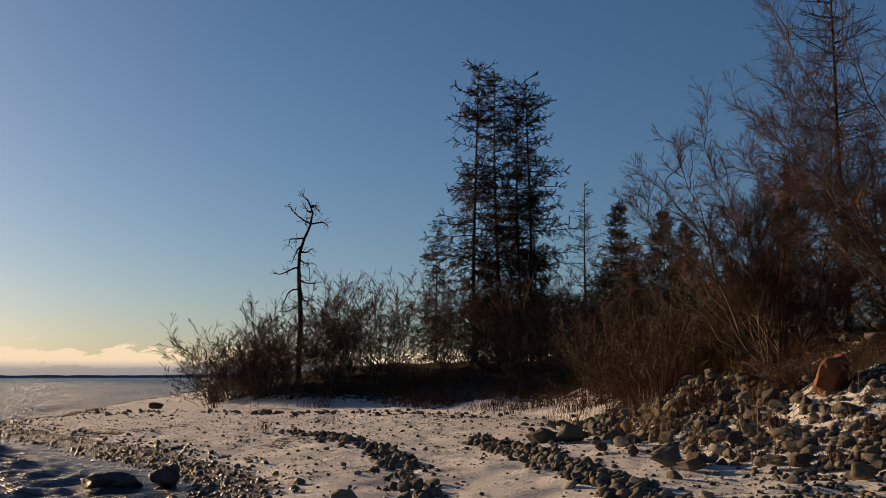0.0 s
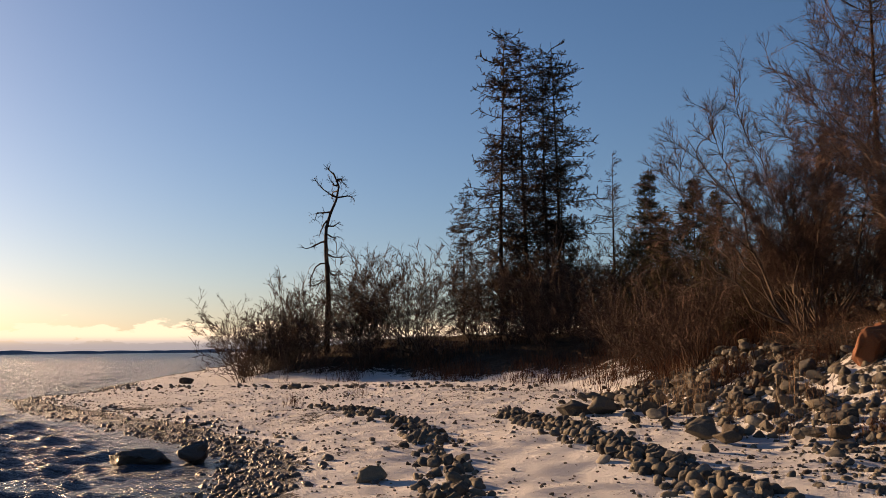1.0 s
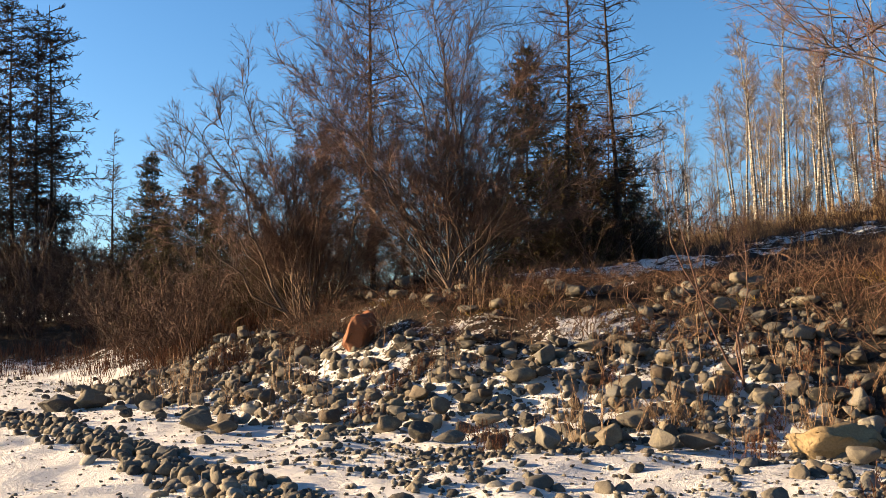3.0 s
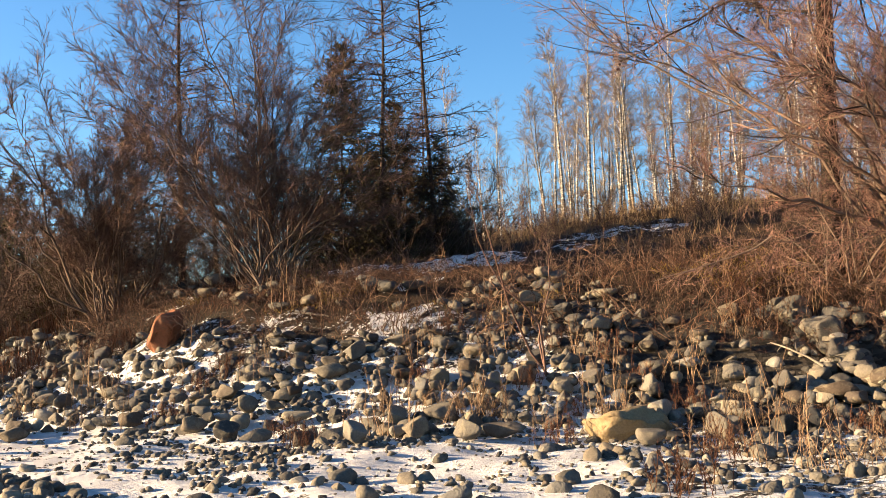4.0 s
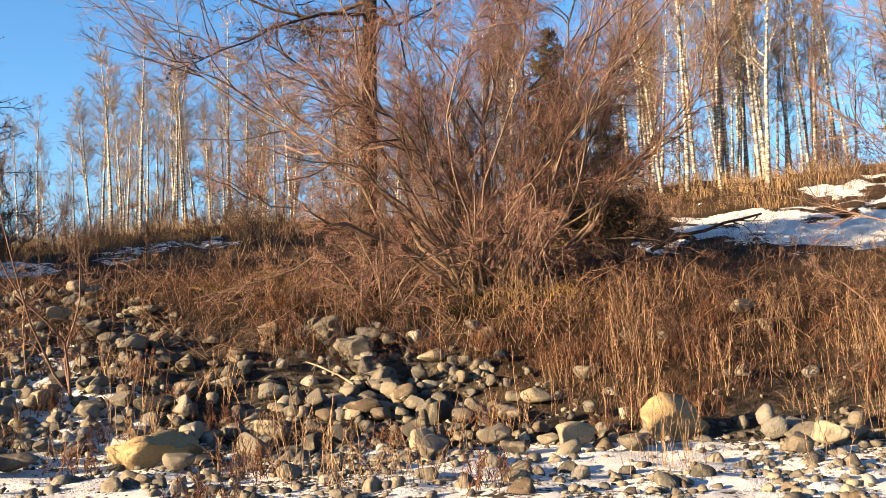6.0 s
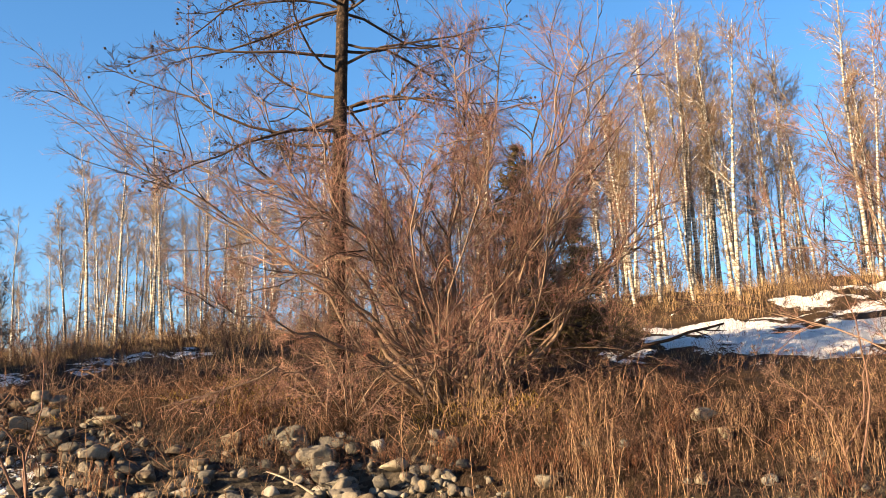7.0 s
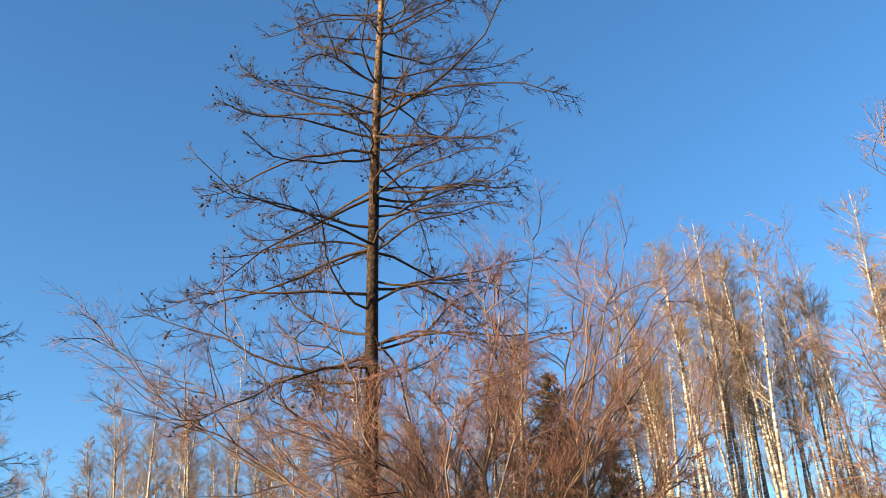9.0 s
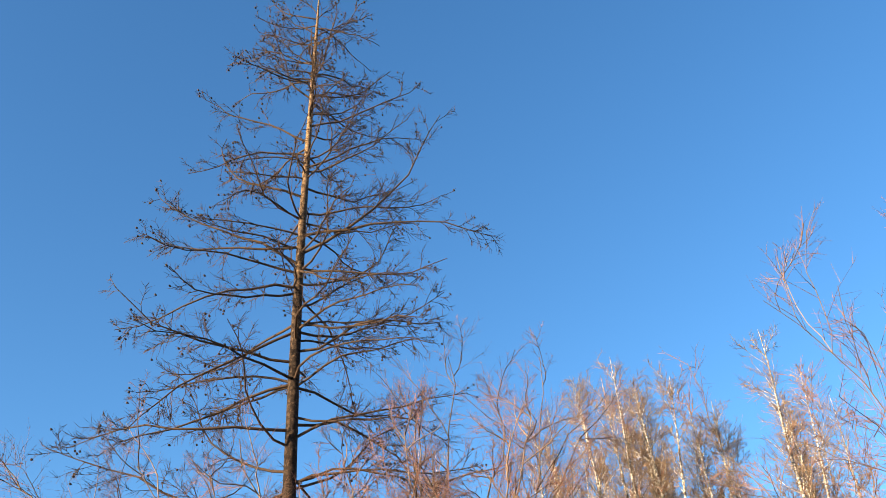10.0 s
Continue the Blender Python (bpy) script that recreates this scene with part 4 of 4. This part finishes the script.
    tagged(part("cone_scatter", mesh_data("cone_scatter", vs, fs, M_PINELIMB), ob), kind="stuff")


dead_pine()


def snag():
    """The gnarled dead tree on the point."""
    rng = np.random.default_rng(95)
    ob = thing("dead_snag", "gnarled bare dead tree with crooked limbs", "tree")
    x, y = -9.4, 62.7
    z0 = float(height(x, y)) - 0.1
    ob.matrix_basis = pose(x, y, z0)
    top = 13.4 - z0
    tr = Tubes()
    zs = np.linspace(0, top, 14)
    f = zs / top
    line = np.stack([np.interp(f, [0, 0.35, 0.6, 0.72, 0.85, 0.93, 1], [0, 0.1, -0.05, 0.0, 0.65, 0.8, 0.4]), 0.2 * np.sin(f * 7), zs], 1)
    tr.add(line, np.interp(f, [0, 0.5, 1], [0.21, 0.14, 0.05]), 8)
    part("trunk", tr.mesh("trunk", M_SPRUCEBARK), ob)
    for z, sx, ln, rise in [(0.95, 0.6, 1.2, 0.5), (0.93, -1, 1.3, 0.5), (0.86, 1, 1.5, 0.5), (0.86, -1, 2.0, 0.25), (0.78, -1, 1.9, 0.1), (0.62, -1, 2.1, -0.1), (0.6, 1, 1.1, -0.4), (0.5, -1, 2.4, -0.35), (0.5, 1, 1.4, -0.7),
                            (0.46, 1, 1.2, -0.5), (0.42, -1, 1.6, -0.5), (0.7, 0.8, 0.9, 0.3), (0.36, 1, 1.2, -0.6), (0.9, -0.8, 1.6, 0.15), (0.96, 0.9, 0.9, 0.1), (0.74, -0.9, 1.5, -0.4), (0.55, 0.9, 1.5, -0.2), (0.66, 0.9, 1.0, -0.3), (0.33, -1, 1.5, -0.3), (0.98, -0.5, 0.8, 0.9)]:
        t = Tubes()
        p, _ = along(line, z)
        q = bend(rng, p, (sx, rng.normal(0, 0.4), rise), ln, 7, 0.42, -0.02)
        t.add(q, np.linspace(0.065, 0.02, 7), 5)
        twigs(rng, t, q, 7, 0.75, 0.02, 2, 0.8, 0.0, 0.2, 0.3)
        part("limb", t.mesh("limb", M_SPRUCEBARK), ob)


snag()

# ---- aspens ----
ASPENS = []
for i, tall in enumerate((9, 10.5, 12, 13, 11)):
    a, b, c = aspen_meshes(40 + i, tall, 34, per=6, fine=0.0085)
    ASPENS.append([("trunk", a.mesh("trunk", M_ASPEN)), ("branchwork", b.mesh("branchwork", M_ASPEN)), ("crown", c.mesh("crown", M_ASPENTWIG))])
for i, tall in enumerate((10, 12, 9)):
    a, b, c = aspen_meshes(46 + i, tall, 26, 0.25, 0.03, 5, 0.012)
    ASPENS.append([("trunk", a.mesh("trunk", M_ASPEN)), ("branchwork", b.mesh("branchwork", M_ASPEN)), ("crown", c.mesh("crown", M_ASPENTWIG))])


def grove(bearing, low, more):
    """Size of the aspens by bearing: taller to the south, young growth in one clearing."""
    return (low + more * float(step(bearing, 71, 78))) * (1 - 0.42 * float(step(bearing, 37.5, 39.5) * (1 - step(bearing, 42.5, 45))))


spots = []
for i in range(110):
    az, d = radians(rng.uniform(36, 97)), rng.uniform(54, 80)
    k = grove(math.degrees(az), 0.82, 0.2)
    spots.append((5 + i % 3, math.sin(az) * d, math.cos(az) * d, rng.uniform(0, 360), k * rng.uniform(0.85, 1.15), 0))
for i in range(135):
    az, d = radians(rng.uniform(38, 90) if i < 112 else rng.uniform(75, 92)), rng.uniform(40, 56)
    k = grove(math.degrees(az), 0.74, 0.27)
    spots.append((i % 5, math.sin(az) * d, math.cos(az) * d, rng.uniform(0, 360), k * rng.uniform(0.85, 1.15), 0))
for i in range(56):
    az, d = radians(rng.uniform(44, 64)), rng.uniform(46, 76)
    spots.append((i % 8, math.sin(az) * d, math.cos(az) * d, rng.uniform(0, 360), rng.uniform(0.62, 0.92), 0))
plant_group("aspen", "slender pale-barked leafless aspen in a grove", "tree", "aspen grove", ASPENS, spots)


# ---- weeds, grass and low growth ----
def blades(name, label, spots, mat, seed, lo, hi, radius, lean=0.25, kind="stuff", n=2, category="grass"):
    """Uncounted grass or stalks; spots: arrays x, y."""
    rng = np.random.default_rng(seed)
    t = Tubes()
    z = height(spots[:, 0], spots[:, 1])
    for (x, y), h in zip(spots, z):
        ln = rng.uniform(lo, hi)
        d = unit(np.array([rng.normal(0, lean), rng.normal(0, lean), 1.0]))
        q = bend(rng, (x, y, h - 0.03), d, ln, max(n, 2), 0.08, 0.0) if n > 2 else np.array([(x, y, h - 0.03), np.array((x, y, h - 0.03)) + d * ln])
        t.add(q, np.linspace(radius, radius * 0.4, n))
    return tagged(new(name, t.mesh(name, mat)), label, category, kind=kind)


def field(rng, n, keep, xlo, xhi, ylo, yhi):
    x, y = rng.uniform(xlo, xhi, n), rng.uniform(ylo, yhi, n)
    s, w = zones(x, y)
    ok = rng.uniform(0, 1, n) < keep(x, y, s, w)
    return np.stack([x[ok], y[ok]], 1)



def withered_leaves():
    """Small curled leaves that still cling to the big willow's outer twigs."""
    rng = np.random.default_rng(78)
    vs, fs = [], []
    clump = [t for t in WILLOW_TIPS if lumps(np.array([t[0] + 0.4 * t[2]]), np.array([t[1]]), 1.6, 41)[0] > 0.0]
    for n in range(min(1600, len(clump))):
        p = clump[rng.integers(0, len(clump))] + rng.normal(0, 0.03, 3)
        q = np.array([(0, -0.5, 0), (0.32, 0, 0.12), (0, 0.55, 0), (-0.32, 0, 0.12)]) * rng.uniform(0.03, 0.055)
        vs.append(q @ turned(rng, 1.2).T + p)
        fs.append(np.arange(4) + n * 4)
    me = mesh_data("withered_leaves", np.concatenate(vs), np.array(fs), M_LEAF, False)
    tagged(new("withered_leaves", me), "curled red-brown leaves clinging to the willow", "leaves", kind="stuff")


withered_leaves()
rng = np.random.default_rng(77)


def meadow_keep(x, y, s, w):
    snow, veg, _ = ground_cover(x, y, s, w)
    return veg * (1 - 0.93 * step(snow, 0.25, 0.45)) * step(lumps(x, y, 1.6, 21) + 0.5 * lumps(x, y, 5, 22), -0.25, 0.25)


meadow = field(rng, 75000, meadow_keep, 6, 52, -6, 42)
from_edge = zones(meadow[:, 0], meadow[:, 1])[0]
blades("meadow_grass", "matted brown dead grass on the slope", meadow[from_edge > 15], M_GRASS, 1, 0.2, 0.6, 0.006, 0.35)
blades("meadow_grass", "short flattened dead grass behind the bank edge", meadow[from_edge <= 15], M_GRASS, 31, 0.08, 0.34, 0.004, 0.6)
edge_grass = field(rng, 30000, lambda x, y, s, w: (1 - 0.94 * step(ground_cover(x, y, s, w)[0], 0.25, 0.45)) * step(s, 19, 24) * (1 - step(s, 31, 36)) * step(lumps(x, y, 2.0, 27), -0.2, 0.2), 18, 52, -8, 42)
blades("tall_grass", "tall pale dry grass at the foot of the aspen grove", edge_grass, M_GRASS, 8, 0.35, 1.0, 0.009, 0.25)
fringe = field(rng, 60000, lambda x, y, s, w: step(s, -1.5, 1.5) * (1 - step(s, 5, 8)) * step(lumps(x, y, 1.3, 23), -0.05, 0.25), -14, 15, 24, 58)
blades("fringe_grass", "reddish dry grass along the thicket edge", fringe, M_RUST, 2, 0.3, 0.8, 0.010)
mat_spots = field(rng, 38000, lambda x, y, s, w: step(s, 2.4, 3.6) * (1 - step(s, 7.5, 10)) * step(lumps(x, y, 1.1, 25) + 0.4 * lumps(x, y, 3.2, 26), -0.12, 0.15), 5, 19, -4, 27)
blades("heath", "low dark brown heath covering the bank edge", mat_spots[::2], M_BRUSH, 13, 0.08, 0.3, 0.007, 0.8)
blades("heath", "low rust-brown heath covering the bank edge", mat_spots[1::2], M_RUST, 3, 0.08, 0.36, 0.008, 0.7)
moss = field(rng, 75000, lambda x, y, s, w: step(s, 3.6, 5.0) * (1 - step(s, 7.0, 9.5)) * step(lumps(x, y, 1.4, 28) + 0.3 * lumps(x, y, 0.5, 29), 0.12, 0.3), 7, 18, 1, 24)
blades("moss", "ochre mossy plants in patches on the bank edge", moss, M_MOSS, 9, 0.06, 0.22, 0.010, 0.8)


def bramble(seed, n, box, lo, hi, mat, name, label):
    """A tangle of thin arching stems over the bank face."""
    rng = np.random.default_rng(seed)
    t = Tubes()
    pts = field(rng, n, lambda x, y, s, w: step(s, 2.2, 3.5) * (1 - step(s, 7, 9)), *box)
    z = height(pts[:, 0], pts[:, 1])
    for (x, y), h in zip(pts, z):
        a = rng.uniform(0, 6.283)
        ln = rng.uniform(lo, hi)
        q = bend(rng, (x, y, h), (math.cos(a), math.sin(a), rng.uniform(0.5, 2.0)), ln, 6, 0.22, -0.10)
        t.add(q, np.linspace(0.010, 0.003, 6))
        twigs(rng, t, q, 5, ln * 0.3, 0.0055, 1, 0.8, 0.0, 0.2, 0.2, 3)
    tagged(new(name, t.mesh(name, mat)), label, "brush", kind="stuff")


HEATH = []
for i, mat in enumerate((M_RUST, M_BRUSH, M_BRAMBLE)):
    a, b = shrub_meshes(400 + i, 22, 0.75, 0.75, 3, 4, 1, 0.006, 0.03, 0.005)
    HEATH.append([("wood", a.mesh("wood", M_BRUSH)), ("crown", b.mesh("crown", mat))])
spots = []
for i in range(150):
    while True:
        x, y = rng.uniform(5, 18), rng.uniform(1, 27)
        q = zones(np.array([x]), np.array([y]))[0][0]
        if 2.3 < q < 8.5 and lumps(np.array([x]), np.array([y]), 2.4, 81)[0] + 0.06 * (q > 4) > 0.1 and math.hypot(x - 8, y - 19.7) > 1.2:
            break
    spots.append((rng.integers(0, 3), x, y, rng.uniform(0, 360), rng.uniform(0.5, 1.1), 0))
for i in range(60):
    while True:
        x, y = rng.uniform(5, 12.5), rng.uniform(15.5, 26)
        q = zones(np.array([x]), np.array([y]))[0][0]
        if 2.2 < q < 6.5 and math.hypot(x - 8, y - 19.7) > 1.0:
            break
    spots.append((0 if i % 3 else 1, x, y, rng.uniform(0, 360), rng.uniform(0.5, 1.0), 0))
for i in range(64):
    while True:
        x, y = rng.uniform(12.5, 21), rng.uniform(-4, 6.5)
        q = zones(np.array([x]), np.array([y]))[0][0]
        if 0.9 < q < 7.5:
            break
    spots.append((1 if i % 3 else 2, x, y, rng.uniform(0, 360), rng.uniform(0.7, 1.4), 0))
plant_group("heath_shrub", "low rust-brown heath shrub on the stony bank", "shrub", "heath on the bank", HEATH, spots)
bramble(5, 1150, (11, 18, 1, 15), 0.5, 1.3, M_BRAMBLE, "bramble", "tangled thin brown stems over the bank face")
bramble(6, 1000, (5, 14, 12, 27), 0.4, 1.2, M_BRAMBLE, "bramble", "tangled dark stems under the willows")


def weed(seed, tall, n, mat):
    """A clump of dry upright stalks with seed heads."""
    rng = np.random.default_rng(seed)
    t = Tubes()
    for _ in range(n):
        p = np.array([rng.normal(0, 0.2), rng.normal(0, 0.2), 0])
        q = bend(rng, p, (rng.normal(0, 0.2), rng.normal(0, 0.2), 1), tall * rng.uniform(0.3, 1.05), 4, 0.1, 0.0)
        t.add(q, np.linspace(0.005, 0.003, 4))
        twigs(rng, t, q, 9, 0.12, 0.004, 1, 0.6, 0.06, 0.45, 0.1, 2)
    return t.mesh("stalks", mat)


WEEDS = [(weed(200, 1.1, 13, M_STALK), "tan"), (weed(201, 0.75, 20, M_STALK), "tan"), (weed(202, 0.55, 34, M_RUST), "rust"), (weed(203, 1.4, 5, M_STALK), "tall")]
WORDS = {"tan": "clump of dry tan weed stalks among stones", "rust": "low clump of rust-red dead weeds among stones", "tall": "few tall pale dry stalks standing alone"}
for i in range(168):
    while True:
        x, y = (rng.uniform(4, 17), rng.uniform(-3, 25)) if i < 95 else (rng.uniform(11, 18), rng.uniform(-3, 8))
        s, w = zones(np.array([x]), np.array([y]))
        if math.hypot(x - 13.5, y - 8.5) > 1.3 and -0.8 + (i > 94) < s[0] < 4.5 and rng.uniform() < 0.5 + 0.5 * (x > 9):
            break
    me, kindword = WEEDS[rng.choice(4, p=[0.3, 0.25, 0.35, 0.1] if i < 95 else [0.3, 0.2, 0.3, 0.2])]
    ob = tagged(new("dry_weed", me), WORDS[kindword], "weed", "dry weeds on the bank")
    ob.matrix_basis = place(None, x, y, rng.uniform(0, 360), rng.uniform(0.6, 1.15))


for i, (x, y) in enumerate([(10.9, 3.2), (10.7, 3.35), (7.2, 6.4), (9.3, 6.7), (9.4, 7.7), (9.2, 7.3), (10.0, 9.6), (9.2, 11.4), (8.9, 9.7), (9.2, 4.7), (9.4, 5.5), (7.85, 11.7), (6.5, 18.6), (6.7, 12.1), (5.3, 24.2), (9.3, 11.6), (7.4, 17.0), (11.2, 1.7), (9.0, 6.0), (6.5, 25.0), (-5.3, 29.0), (-3.9, 33.5)]):
    me, kindword = WEEDS[(0, 0, 2, 0, 1, 2, 3, 1, 2, 2, 1)[i % 11]]
    ob = tagged(new("dry_weed", me), WORDS[kindword], "weed", "dry weeds on the bank")
    ob.matrix_basis = place(None, x, y, 47 * i, 0.8 + 0.1 * (i % 4))


def sapling(x, y, seed, tall, label, tilt=(0, 0)):
    rng = np.random.default_rng(seed)
    ob = thing("sapling", label, "shrub")
    ob.matrix_basis = place(None, x, y)
    for k in range(3):
        t = Tubes()
        d = (tilt[0] + rng.normal(0, 0.12), tilt[1] + rng.normal(0, 0.12), 1)
        q = bend(rng, rng.normal(0, 0.08, 3) * np.array([1, 1, 0]), d, tall * rng.uniform(0.6, 1.0), 9, 0.2, 0.03)
        t.add(q, np.linspace(0.022, 0.004, 9), 5)
        twigs(rng, t, q, 13, tall * 0.17, 0.005, 2, 0.7, 0.06, 0.3, 0.16)
        part("stem", t.mesh("stem", M_SHADEDTWIG), ob)


sapling(11.0, 11.9, 301, 3.8, "thin bare sapling on the stony bank", (-0.27, 0.25))
sapling(15.9, 1.2, 302, 3.2, "thin bare sapling beside the weeds", (-0.05, 0.1))


def driftwood(name, x, y, z, d, ln, r, label, seed, mat=None):
    rng = np.random.default_rng(seed)
    t = Tubes()
    q = bend(rng, (0, 0, 0), d, ln, 7, 0.12, 0.0)
    t.add(q, np.linspace(r, r * 0.5, 7), 6)
    twigs(rng, t, q, 4, ln * 0.3, r * 0.4, 1, 0.7, 0.0, 0.3, 0.2, 4)
    ob = tagged(new(name, t.mesh(name, mat or M_DRIFT)), label, "branch")
    ob.matrix_basis = pose(x, y, float(height(x, y)) + z)


driftwood("driftwood", 9.7, 17.6, 0.22, (0.5, -0.6, -0.2), 0.7, 0.035, "short bleached driftwood stick on stones", 1)
driftwood("dead_branch", 13.8, 9.6, 1.6, (-0.66, 0.75, -0.55), 2.0, 0.017, "pale dead branch sloping from the willow to the bank", 2, M_WILLOW)
driftwood("fallen_branch", 20.2, 5.6, 0.25, (0.5, -0.9, 0.25), 2.4, 0.05, "dark fallen branch lying over snow", 4, M_SPRUCEBARK)
driftwood("fallen_branch", 19.6, 6.2, 0.15, (0.5, -0.9, 0.05), 2.2, 0.04, "dark crooked branch lying under the willow", 5, M_SPRUCEBARK)
driftwood("driftwood", 13.0, 8.4, 0.25, (-0.4, 0.8, 0.3), 0.8, 0.02, "thin bleached stick on the boulders", 3)


def far_shore():
    """Low wooded shore across the lake."""
    a = np.radians(np.linspace(-60, 20, 160))
    top = 9 + 9 * lumps(a * 40, a * 0, 1.5, 51) + 5 * lumps(a * 40, a * 0, 0.4, 52) + 6
    r = 4700
    low = np.stack([np.sin(a) * r, np.cos(a) * r, np.full(a.shape, LAKE - 1)], 1)
    mid = np.stack([np.sin(a) * r, np.cos(a) * r, top], 1)
    back = np.stack([np.sin(a) * (r + 150), np.cos(a) * (r + 150), np.full(a.shape, LAKE - 1)], 1)
    n = len(a)
    i = np.arange(n - 1)
    f = np.concatenate([np.stack([i, i + 1, i + 1 + n, i + n], 1), np.stack([i + n, i + 1 + n, i + 1 + 2 * n, i + 2 * n], 1)])
    m, _, _, b = material("far_woods_hazed", 0.9)
    # distance haze is put into this blue-grey base colour
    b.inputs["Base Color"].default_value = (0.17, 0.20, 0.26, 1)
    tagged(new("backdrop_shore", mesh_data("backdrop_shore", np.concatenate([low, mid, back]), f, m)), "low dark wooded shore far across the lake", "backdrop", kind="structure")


far_shore()
